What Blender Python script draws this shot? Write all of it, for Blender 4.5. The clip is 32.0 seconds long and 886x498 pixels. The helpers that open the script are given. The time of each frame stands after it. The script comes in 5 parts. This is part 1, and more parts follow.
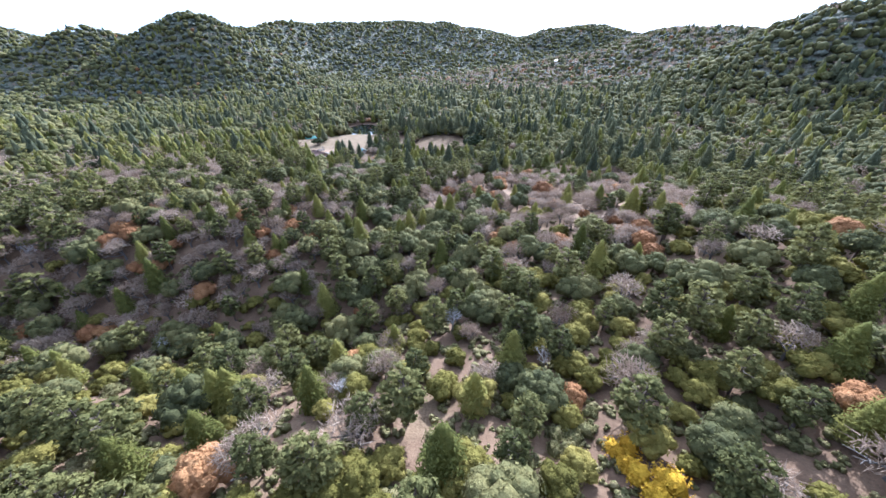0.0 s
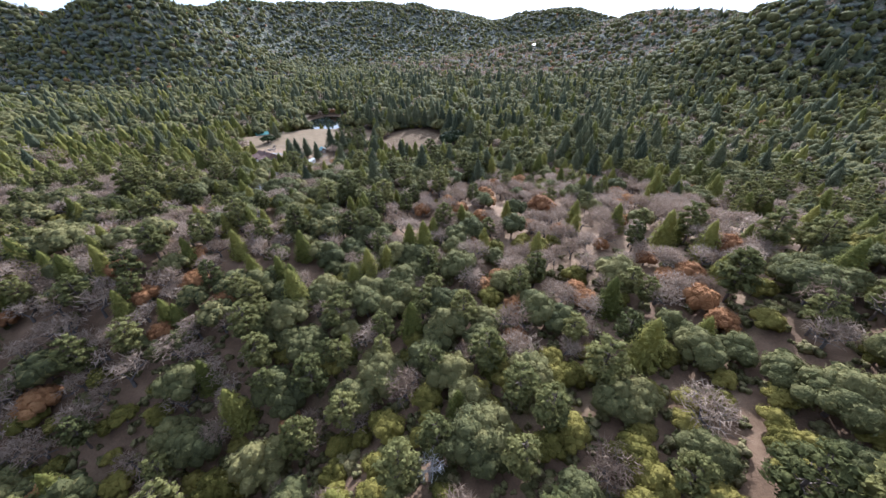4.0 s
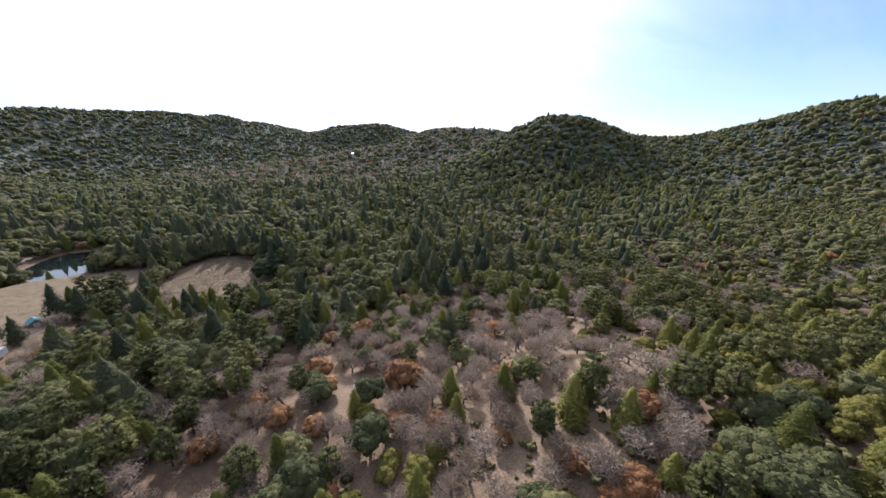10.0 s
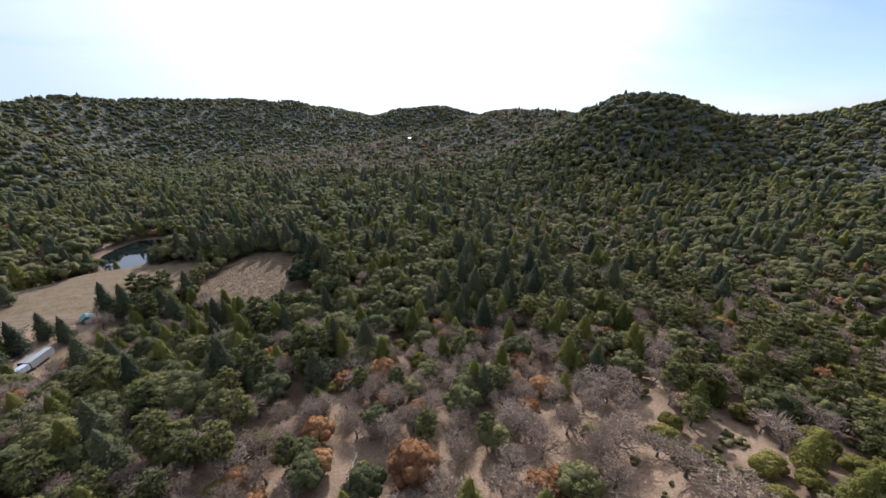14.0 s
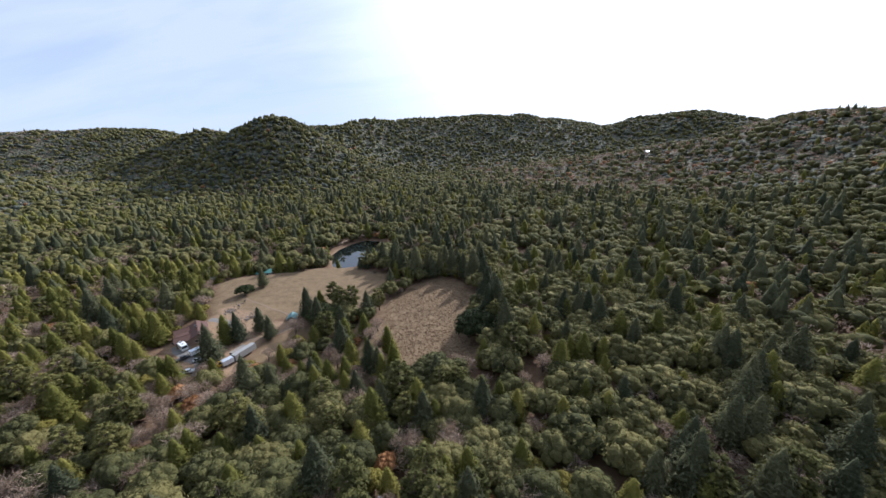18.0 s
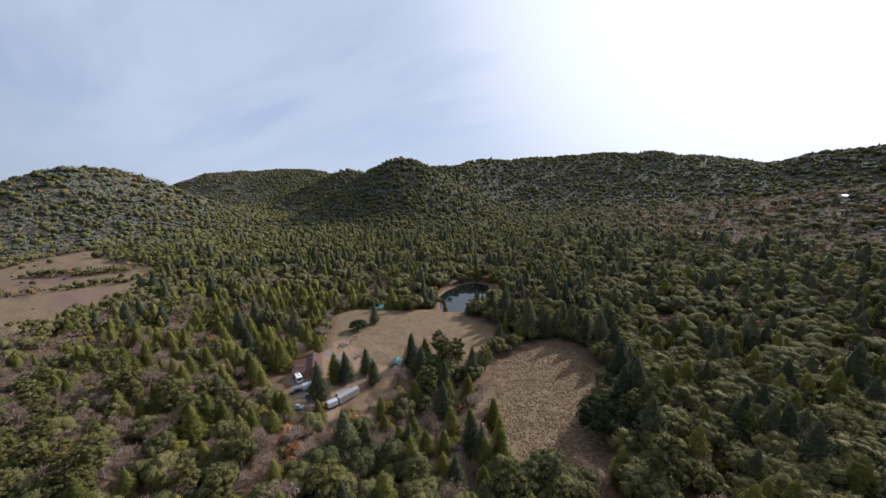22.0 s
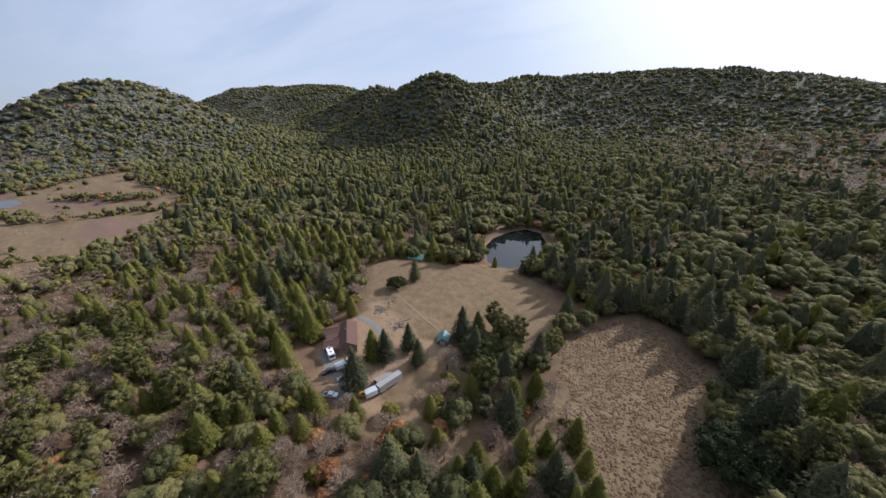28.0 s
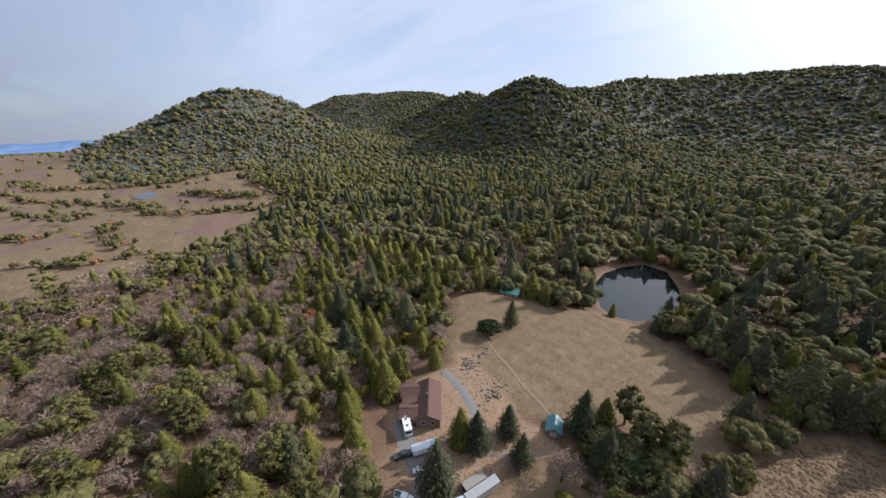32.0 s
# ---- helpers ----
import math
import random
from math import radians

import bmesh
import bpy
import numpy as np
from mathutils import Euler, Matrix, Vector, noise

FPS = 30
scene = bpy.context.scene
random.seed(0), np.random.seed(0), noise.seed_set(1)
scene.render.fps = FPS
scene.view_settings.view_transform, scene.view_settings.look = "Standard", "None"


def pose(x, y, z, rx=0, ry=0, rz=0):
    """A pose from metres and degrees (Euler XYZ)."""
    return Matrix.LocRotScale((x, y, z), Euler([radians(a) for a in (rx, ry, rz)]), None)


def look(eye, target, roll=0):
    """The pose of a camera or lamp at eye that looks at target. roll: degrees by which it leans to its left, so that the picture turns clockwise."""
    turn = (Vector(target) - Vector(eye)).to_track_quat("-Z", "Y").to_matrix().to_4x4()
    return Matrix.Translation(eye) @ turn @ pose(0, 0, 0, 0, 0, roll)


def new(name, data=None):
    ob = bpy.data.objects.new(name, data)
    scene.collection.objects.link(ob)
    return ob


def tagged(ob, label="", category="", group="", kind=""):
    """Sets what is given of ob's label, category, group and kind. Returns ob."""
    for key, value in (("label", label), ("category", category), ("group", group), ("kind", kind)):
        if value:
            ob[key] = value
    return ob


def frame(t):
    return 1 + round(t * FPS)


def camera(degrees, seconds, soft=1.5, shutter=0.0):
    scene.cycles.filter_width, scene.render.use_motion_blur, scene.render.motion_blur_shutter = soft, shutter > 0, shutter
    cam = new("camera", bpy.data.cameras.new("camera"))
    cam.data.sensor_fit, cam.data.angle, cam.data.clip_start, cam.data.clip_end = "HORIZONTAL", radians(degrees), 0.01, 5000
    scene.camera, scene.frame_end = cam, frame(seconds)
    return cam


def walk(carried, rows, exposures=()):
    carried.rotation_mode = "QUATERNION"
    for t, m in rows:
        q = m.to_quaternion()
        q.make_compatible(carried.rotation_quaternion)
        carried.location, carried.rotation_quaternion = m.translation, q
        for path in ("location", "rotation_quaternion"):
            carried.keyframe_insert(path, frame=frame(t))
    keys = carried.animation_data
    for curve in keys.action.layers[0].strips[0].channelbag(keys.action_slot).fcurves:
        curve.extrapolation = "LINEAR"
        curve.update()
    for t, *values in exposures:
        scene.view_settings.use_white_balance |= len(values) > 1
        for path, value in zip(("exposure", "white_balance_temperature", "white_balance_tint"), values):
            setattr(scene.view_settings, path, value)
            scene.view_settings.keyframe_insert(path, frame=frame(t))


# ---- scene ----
cam = camera(105.9, 32.0, soft=1.5)
# seconds, eye, target, roll
PATH = [
    (0, (-2.264, 1.885, -4.987), (-2.282, 3.617, -5.987), -1.5),
    (0.5, (-2.284, 6.591, -4.926), (-2.292, 8.335, -5.905), -1.2),
    (1, (-1.949, 11.557, -5.017), (-1.93, 13.32, -5.962), -1.1),
    (1.5, (-1.111, 16.886, -5.193), (-1.104, 18.656, -6.124), -1.2),
    (2, (-0.156, 22.511, -5.397), (-0.181, 24.253, -6.38), -1.2),
    (2.5, (0.543, 28.308, -5.623), (0.484, 29.982, -6.717), -1.3),
    (4.5, (0.563, 50.155, -8.25), (0.761, 51.868, -9.264), -1.2),
    (5, (0.571, 55.805, -8.681), (0.873, 57.568, -9.576), -1.3),
    (5.5, (0.94, 60.93, -8.907), (1.32, 62.749, -9.645), -1.3),
    (6, (1.882, 65.455, -8.942), (2.325, 67.297, -9.582), -1.2),
    (6.5, (3.2, 69.575, -8.772), (3.724, 71.418, -9.343), -1.2),
    (7, (4.481, 73.484, -8.34), (5.131, 75.308, -8.84), -1.1),
    (7.5, (5.665, 77.108, -7.467), (6.478, 78.863, -7.978), -1.2),
    (8, (7.484, 80.379, -6.46), (8.399, 82.072, -7.002), -1.1),
    (8.5, (9.7, 83.461, -5.463), (10.67, 85.121, -6.013), -1.1),
    (9, (12.141, 86.636, -4.264), (13.123, 88.291, -4.808), -1.0),
    (9.5, (14.32, 89.124, -2.921), (15.307, 90.773, -3.478), -1.1),
    (10, (16.414, 90.806, -1.63), (17.404, 92.437, -2.229), -1.1),
    (10.5, (18.336, 92.357, -0.227), (19.31, 93.973, -0.891), -1.1),
    (11, (20.315, 93.869, 0.964), (21.267, 95.475, 0.246), -1.2),
    (11.5, (22.858, 95.694, 2.017), (23.793, 97.303, 1.285), -1.2),
    (12, (25.583, 98.012, 2.991), (26.505, 99.628, 2.258), -1.3),
    (12.5, (28.484, 101.366, 3.836), (29.396, 102.99, 3.108), -1.4),
    (13, (31.11, 105.505, 4.519), (32.003, 107.146, 3.804), -1.4),
    (13.5, (33.983, 109.658, 4.998), (34.818, 111.336, 4.299), -1.6),
    (14, (37.11, 113.888, 5.472), (37.786, 115.64, 4.783), -1.8),
    (14.5, (39.987, 119.183, 5.799), (40.502, 120.989, 5.111), -2.1),
    (16.5, (50.993, 154.845, 8.524), (50.941, 156.735, 7.871), -2.5),
    (17, (50.911, 162.437, 8.917), (50.737, 164.329, 8.293), -2.6),
    (17.5, (49.407, 168.761, 8.995), (49.095, 170.644, 8.398), -2.3),
    (18, (47.491, 173.915, 8.943), (47.016, 175.765, 8.35), -2.3),
    (18.5, (45.527, 178.482, 8.938), (44.879, 180.277, 8.341), -2.3),
    (19, (44.183, 182.556, 9.147), (43.396, 184.299, 8.561), -2.5),
    (19.5, (43.848, 186.2, 9.56), (42.978, 187.916, 9.014), -2.5),
    (20, (43.173, 188.734, 10.221), (42.262, 190.438, 9.706), -2.5),
    (20.5, (41.661, 189.842, 10.96), (40.665, 191.517, 10.508), -2.5),
    (21, (39.674, 189.729, 11.838), (38.614, 191.371, 11.412), -2.4),
    (21.5, (37.663, 189.089, 12.767), (36.609, 190.745, 12.383), -2.0),
    (22, (35.725, 188.786, 13.771), (34.668, 190.443, 13.404), -1.7),
    (22.5, (33.618, 189.152, 14.842), (32.56, 190.804, 14.451), -1.5),
    (23, (31.145, 190.408, 15.782), (30.08, 192.044, 15.351), -1.3),
    (23.5, (28.619, 192.523, 16.538), (27.538, 194.141, 16.075), -1.2),
    (24, (26.19, 195.416, 17.054), (25.091, 197.013, 16.565), -1.2),
    (24.5, (23.511, 198.691, 17.436), (22.418, 200.275, 16.891), -1.3),
    (25, (20.594, 202.306, 17.711), (19.516, 203.868, 17.08), -1.3),
    (25.5, (17.447, 205.598, 17.884), (16.351, 207.095, 17.137), -1.4),
    (27.5, (3.32, 214.878, 17.387), (2.211, 216.328, 16.569), -1.0),
    (28, (-0.31, 217.15, 17.14), (-1.441, 218.603, 16.359), -0.8),
    (28.5, (-4.515, 219.625, 16.867), (-5.665, 221.09, 16.137), -0.8),
    (29, (-9.0, 222.137, 16.542), (-10.164, 223.595, 15.82), -0.6),
    (29.5, (-13.546, 224.955, 16.4), (-14.731, 226.412, 15.712), -0.5),
    (30, (-18.298, 228.391, 16.361), (-19.503, 229.835, 15.681), -0.4),
    (30.5, (-23.214, 231.229, 16.211), (-24.435, 232.654, 15.52), -0.4),
    (31, (-27.723, 233.369, 16.187), (-29.011, 234.723, 15.475), -0.4),
    (31.5, (-32.057, 234.717, 16.543), (-33.417, 235.993, 15.822), -0.5),
    (32, (-36.406, 235.684, 16.927), (-37.851, 236.849, 16.18), -0.6),
]
EXPOSURE = [(t, s, k, 14) for t, s, k in ((0.0, 1.65, 4800), (1.0, 1.45, 4900), (2.0, 1.3, 5000), (4.5, 1.1, 5100), (5.0, 1.0, 5200), (5.5, 0.75, 5250), (6.0, 0.34, 5300), (8.0, 0.38, 5300), (10.0, 0.58, 5300), (12.0, 0.54, 5300), (14.5, 0.34, 5350), (17.0, 0.4, 5450), (20.0, 0.38, 5550), (21.0, 0.22, 5600), (22.0, 0.02, 5650), (23.0, 0.08, 5650), (24.0, 0.2, 5650), (25.0, 0.28, 5650), (28.0, 0.15, 5650), (30.0, 0.0, 5650), (32.0, 0.25, 5650))]
walk(cam, [(t, look(eye, target, roll)) for t, eye, target, roll in PATH], EXPOSURE)

# ---- sky and sun ----
SUN_HEADING, SUN_HEIGHT = radians(19.0), radians(29.0)
SUN_WAY = Vector((math.sin(SUN_HEADING) * math.cos(SUN_HEIGHT), math.cos(SUN_HEADING) * math.cos(SUN_HEIGHT), math.sin(SUN_HEIGHT)))


def sky_world():
    world = bpy.data.worlds.new("sky")
    scene.world = world
    world.use_nodes = True
    nt = world.node_tree
    n, link = nt.nodes, nt.links.new
    n.clear()
    out = n.new("ShaderNodeOutputWorld")
    back = n.new("ShaderNodeBackground")
    sky = n.new("ShaderNodeTexSky")
    sky.sky_type, sky.sun_disc = "NISHITA", False
    sky.sun_elevation, sky.sun_rotation = SUN_HEIGHT, SUN_HEADING
    sky.altitude, sky.air_density, sky.dust_density, sky.ozone_density = 1200, 1.0, 1.2, 1.5
    coord = n.new("ShaderNodeTexCoord")
    # thin high cloud: streaked noise on a flat layer overhead
    sep = n.new("ShaderNodeSeparateXYZ")
    link(coord.outputs["Generated"], sep.inputs[0])
    lift = n.new("ShaderNodeMath")
    lift.operation = "ADD"
    lift.inputs[1].default_value = 0.12
    link(sep.outputs["Z"], lift.inputs[0])
    floor_ = n.new("ShaderNodeMath")
    floor_.operation = "MAXIMUM"
    floor_.inputs[1].default_value = 0.05
    link(lift.outputs[0], floor_.inputs[0])
    layer = n.new("ShaderNodeVectorMath")
    layer.operation = "DIVIDE"
    link(coord.outputs["Generated"], layer.inputs[0])
    comb = n.new("ShaderNodeCombineXYZ")
    for k in range(3):
        link(floor_.outputs[0], comb.inputs[k])
    link(comb.outputs[0], layer.inputs[1])
    turn = n.new("ShaderNodeMapping")
    turn.inputs["Rotation"].default_value = (0, 0, radians(35))
    turn.inputs["Scale"].default_value = (0.45, 1.3, 0.0)
    link(layer.outputs[0], turn.inputs["Vector"])
    streak = n.new("ShaderNodeTexNoise")
    streak.inputs["Scale"].default_value = 1.1
    streak.inputs["Detail"].default_value = 9
    streak.inputs["Roughness"].default_value = 0.58
    streak.inputs["Distortion"].default_value = 0.35
    link(turn.outputs[0], streak.inputs["Vector"])
    cover = n.new("ShaderNodeMapRange")
    cover.inputs["From Min"].default_value, cover.inputs["From Max"].default_value = 0.36, 0.6
    cover.inputs["To Min"].default_value, cover.inputs["To Max"].default_value = 0.68, 0.95
    link(streak.outputs["Fac"], cover.inputs["Value"])
    # the veil opens to blue on the side of the steep wooded hill
    gap = n.new("ShaderNodeMapRange")
    gap.interpolation_type = "SMOOTHSTEP"
    gap.inputs["From Min"].default_value, gap.inputs["From Max"].default_value = 0.5, 0.9
    gap.inputs["To Min"].default_value, gap.inputs["To Max"].default_value = 0.0, -0.5
    link(sep.outputs["X"], gap.inputs["Value"])
    thin = n.new("ShaderNodeMath")
    thin.operation, thin.use_clamp = "ADD", True
    link(cover.outputs[0], thin.inputs[0])
    link(gap.outputs[0], thin.inputs[1])
    cover = thin
    # the veil is brightest round the sun behind it
    dot = n.new("ShaderNodeVectorMath")
    dot.operation = "DOT_PRODUCT"
    dot.inputs[1].default_value = SUN_WAY
    link(coord.outputs["Generated"], dot.inputs[0])
    near = n.new("ShaderNodeMapRange")
    near.interpolation_type = "SMOOTHSTEP"
    near.inputs["From Min"].default_value, near.inputs["From Max"].default_value = 0.5, 1.0
    link(dot.outputs["Value"], near.inputs["Value"])
    fall = n.new("ShaderNodeMath")
    fall.operation = "POWER"
    fall.inputs[1].default_value = 1.6
    link(near.outputs[0], fall.inputs[0])
    near = fall
    veil = n.new("ShaderNodeMix")
    veil.data_type = "RGBA"
    veil.inputs["A"].default_value = (5.8, 6.25, 6.9, 1)
    veil.inputs["B"].default_value = (11.5, 11.3, 11.0, 1)
    link(near.outputs[0], veil.inputs["Factor"])
    # the veil is dimmed away from the sun, mostly out of view, to deepen shadows
    away = n.new("ShaderNodeMapRange")
    away.interpolation_type = "SMOOTHSTEP"
    away.inputs["From Min"].default_value, away.inputs["From Max"].default_value = -0.7, 0.15
    away.inputs["To Min"].default_value, away.inputs["To Max"].default_value = 0.42, 1.0
    link(dot.outputs["Value"], away.inputs["Value"])
    dim = n.new("ShaderNodeVectorMath")
    dim.operation = "SCALE"
    link(veil.outputs["Result"], dim.inputs[0])
    link(away.outputs[0], dim.inputs["Scale"])
    more = n.new("ShaderNodeMath")
    more.operation, more.use_clamp = "MULTIPLY_ADD", True
    link(near.outputs[0], more.inputs[0])
    more.inputs[1].default_value = 0.6
    link(cover.outputs[0], more.inputs[2])
    mix = n.new("ShaderNodeMix")
    mix.data_type = "RGBA"
    link(more.outputs[0], mix.inputs["Factor"])
    link(sky.outputs["Color"], mix.inputs["A"])
    link(dim.outputs[0], mix.inputs["B"])
    link(mix.outputs["Result"], back.inputs["Color"])
    back.inputs["Strength"].default_value = 0.1
    link(back.outputs[0], out.inputs["Surface"])


sky_world()
sun = new("sun", bpy.data.lights.new("sun", "SUN"))
sun.data.energy, sun.data.angle, sun.data.color = 5.0, radians(0.8), (1.0, 0.93, 0.82)
sun.matrix_world = look(SUN_WAY * 100, (0, 0, 0))


# ---- materials ----
def mat(name, rough=0.9, metal=0.0, spec=0.3):
    m = bpy.data.materials.new(name)
    m.use_nodes = True
    b = m.node_tree.nodes["Principled BSDF"]
    b.inputs["Roughness"].default_value, b.inputs["Metallic"].default_value = rough, metal
    b.inputs["Specular IOR Level"].default_value = spec
    return m, m.node_tree.nodes, m.node_tree.links.new, b


def ramp(n, stops):
    r = n.new("ShaderNodeValToRGB")
    r.color_ramp.elements.remove(r.color_ramp.elements[1])
    for i, (at, c) in enumerate(stops):
        e = r.color_ramp.elements[0] if i == 0 else r.color_ramp.elements.new(at)
        e.position, e.color = at, (*c, 1)
    return r


def noise_node(n, link, scale, detail=4, rough=0.55, space="Object"):
    c = n.new("ShaderNodeTexCoord")
    t = n.new("ShaderNodeTexNoise")
    t.inputs["Scale"].default_value, t.inputs["Detail"].default_value, t.inputs["Roughness"].default_value = scale, detail, rough
    link(c.outputs[space], t.inputs["Vector"])
    return t


def blend(n, link, fac, a, b, mode="MIX"):
    m = n.new("ShaderNodeMix")
    m.data_type, m.blend_type = "RGBA", mode
    for sock, v in (("Factor", fac), ("A", a), ("B", b)):
        if isinstance(v, (int, float)):
            m.inputs[sock].default_value = v
        elif isinstance(v, tuple):
            m.inputs[sock].default_value = (*v, 1)
        else:
            link(v, m.inputs[sock])
    return m.outputs["Result"]


def foliage(name, stops, through_light=0.16, rough=0.75):
    """Leaves: the tone differs from tree to tree and from clump to clump; light also shines through."""
    m, n, link, b = mat(name, rough, 0, 0.06)
    info, tone, isl = n.new("ShaderNodeObjectInfo"), n.new("ShaderNodeAttribute"), n.new("ShaderNodeNewGeometry")
    tone.attribute_name = "tone"
    add = n.new("ShaderNodeMath")
    add.operation = "ADD"
    link(info.outputs["Random"], add.inputs[0])
    link(tone.outputs["Fac"], add.inputs[1])
    fr = n.new("ShaderNodeMath")
    fr.operation = "FRACT"
    link(add.outputs[0], fr.inputs[0])
    mixv = n.new("ShaderNodeMath")
    mixv.operation = "MULTIPLY_ADD"
    mixv.inputs[1].default_value = 0.35
    link(isl.outputs["Random Per Island"], mixv.inputs[0])
    sc = n.new("ShaderNodeMath")
    sc.operation = "MULTIPLY"
    sc.inputs[1].default_value = 0.65
    link(fr.outputs[0], sc.inputs[0])
    link(sc.outputs[0], mixv.inputs[2])
    r = ramp(n, stops)
    clump = n.new("ShaderNodeTexNoise")
    clump.inputs["Scale"].default_value, clump.inputs["Detail"].default_value, clump.inputs["Roughness"].default_value = 1.1, 4, 0.7
    link(isl.outputs["Position"], clump.inputs["Vector"])
    mott = n.new("ShaderNodeMath")
    mott.operation = "MULTIPLY_ADD"
    mott.inputs[1].default_value = 0.75
    link(clump.outputs["Fac"], mott.inputs[0])
    less = n.new("ShaderNodeMath")
    less.operation = "ADD"
    less.inputs[1].default_value = -0.37
    link(mixv.outputs[0], less.inputs[0])
    link(less.outputs[0], mott.inputs[2])
    link(mott.outputs[0], r.inputs[0])
    bp = n.new("ShaderNodeBump")
    bp.inputs["Strength"].default_value, bp.inputs["Distance"].default_value = 1.0, 1.1
    link(clump.outputs["Fac"], bp.inputs["Height"])
    link(bp.outputs[0], b.inputs["Normal"])
    link(r.outputs["Color"], b.inputs["Base Color"])
    tr, mx = n.new("ShaderNodeBsdfTranslucent"), n.new("ShaderNodeMixShader")
    link(r.outputs["Color"], tr.inputs["Color"])
    mx.inputs[0].default_value = through_light
    link(b.outputs[0], mx.inputs[1])
    link(tr.outputs[0], mx.inputs[2])
    link(mx.outputs[0], n["Material Output"].inputs["Surface"])
    return m


PINE = foliage("pine_needles", [(0.0, (0.073, 0.078, 0.029)), (0.5, (0.155, 0.149, 0.051)), (1.0, (0.266, 0.240, 0.083))], 0.34)
FIR = foliage("fir_needles", [(0.0, (0.046, 0.057, 0.035)), (0.5, (0.107, 0.112, 0.059)), (1.0, (0.188, 0.178, 0.084))], 0.22)
CEDAR = foliage("cedar_foliage", [(0.0, (0.086, 0.093, 0.025)), (0.5, (0.196, 0.192, 0.048)), (1.0, (0.336, 0.293, 0.078))], 0.36)
OAK = foliage("oak_leaves", [(0.0, (0.063, 0.068, 0.031)), (0.5, (0.144, 0.137, 0.054)), (1.0, (0.259, 0.222, 0.086))], 0.26)
LIVE = foliage("live_oak_leaves", [(0.0, (0.022, 0.03, 0.012)), (0.6, (0.052, 0.062, 0.024)), (1.0, (0.1, 0.104, 0.04))], 0.06)
SCRUB_OAK = foliage("scrub_oak_leaves", [(0.0, (0.093, 0.085, 0.020)), (0.5, (0.205, 0.175, 0.041)), (1.0, (0.335, 0.272, 0.073))], 0.3)
SCRUB = foliage("scrub_leaves", [(0.0, (0.092, 0.087, 0.035)), (0.5, (0.172, 0.155, 0.061)), (1.0, (0.276, 0.224, 0.110))])
TWIG = foliage("bare_twigs", [(0.0, (0.207, 0.142, 0.099)), (0.5, (0.323, 0.236, 0.171)), (1.0, (0.469, 0.362, 0.275))], 0.28)
RUST = foliage("rust_leaves", [(0.0, (0.213, 0.099, 0.045)), (0.6, (0.338, 0.165, 0.070)), (1.0, (0.425, 0.231, 0.100))])
# chaparral grey-green, with the pale bluish cast of haze put into the colour
HAZY_CHAPARRAL = foliage("hazy_chaparral_leaves", [(0.0, (0.072, 0.083, 0.057)), (0.5, (0.120, 0.127, 0.094)), (1.0, (0.180, 0.179, 0.138))])
GOLD = foliage("golden_leaves", [(0.0, (0.45, 0.24, 0.02)), (1.0, (0.62, 0.38, 0.03))])
SILVER = foliage("weathered_twigs", [(0.0, (0.3, 0.27, 0.25)), (1.0, (0.5, 0.47, 0.45))], 0.1)


def plain(name, a, b_, scale=3.0, rough=0.85, metal=0.0, bump=0.2, spec=0.3):
    """A surface with grain and wear at two scales between two colours."""
    m, n, link, b = mat(name, rough, metal, spec)
    t1, t2 = noise_node(n, link, scale), noise_node(n, link, scale * 7, 3)
    r = ramp(n, [(0.3, a), (0.7, b_)])
    mx = n.new("ShaderNodeMath")
    mx.operation = "MULTIPLY_ADD"
    mx.inputs[1].default_value = 0.5
    half = n.new("ShaderNodeMath")
    half.operation = "MULTIPLY"
    half.inputs[1].default_value = 0.5
    link(t1.outputs["Fac"], half.inputs[0])
    link(t2.outputs["Fac"], mx.inputs[0])
    link(half.outputs[0], mx.inputs[2])
    link(mx.outputs[0], r.inputs[0])
    link(r.outputs["Color"], b.inputs["Base Color"])
    if bump:
        bp = n.new("ShaderNodeBump")
        bp.inputs["Strength"].default_value, bp.inputs["Distance"].default_value = bump, 0.05
        link(t2.outputs["Fac"], bp.inputs["Height"])
        link(bp.outputs[0], b.inputs["Normal"])
    return m


BARK = plain("bark", (0.07, 0.05, 0.04), (0.16, 0.12, 0.095), 2.0)
GREYBARK = plain("grey_bark", (0.075, 0.063, 0.055), (0.15, 0.128, 0.112), 2.0)
SNAGWOOD = plain("weathered_wood", (0.34, 0.31, 0.29), (0.55, 0.52, 0.5), 2.0)


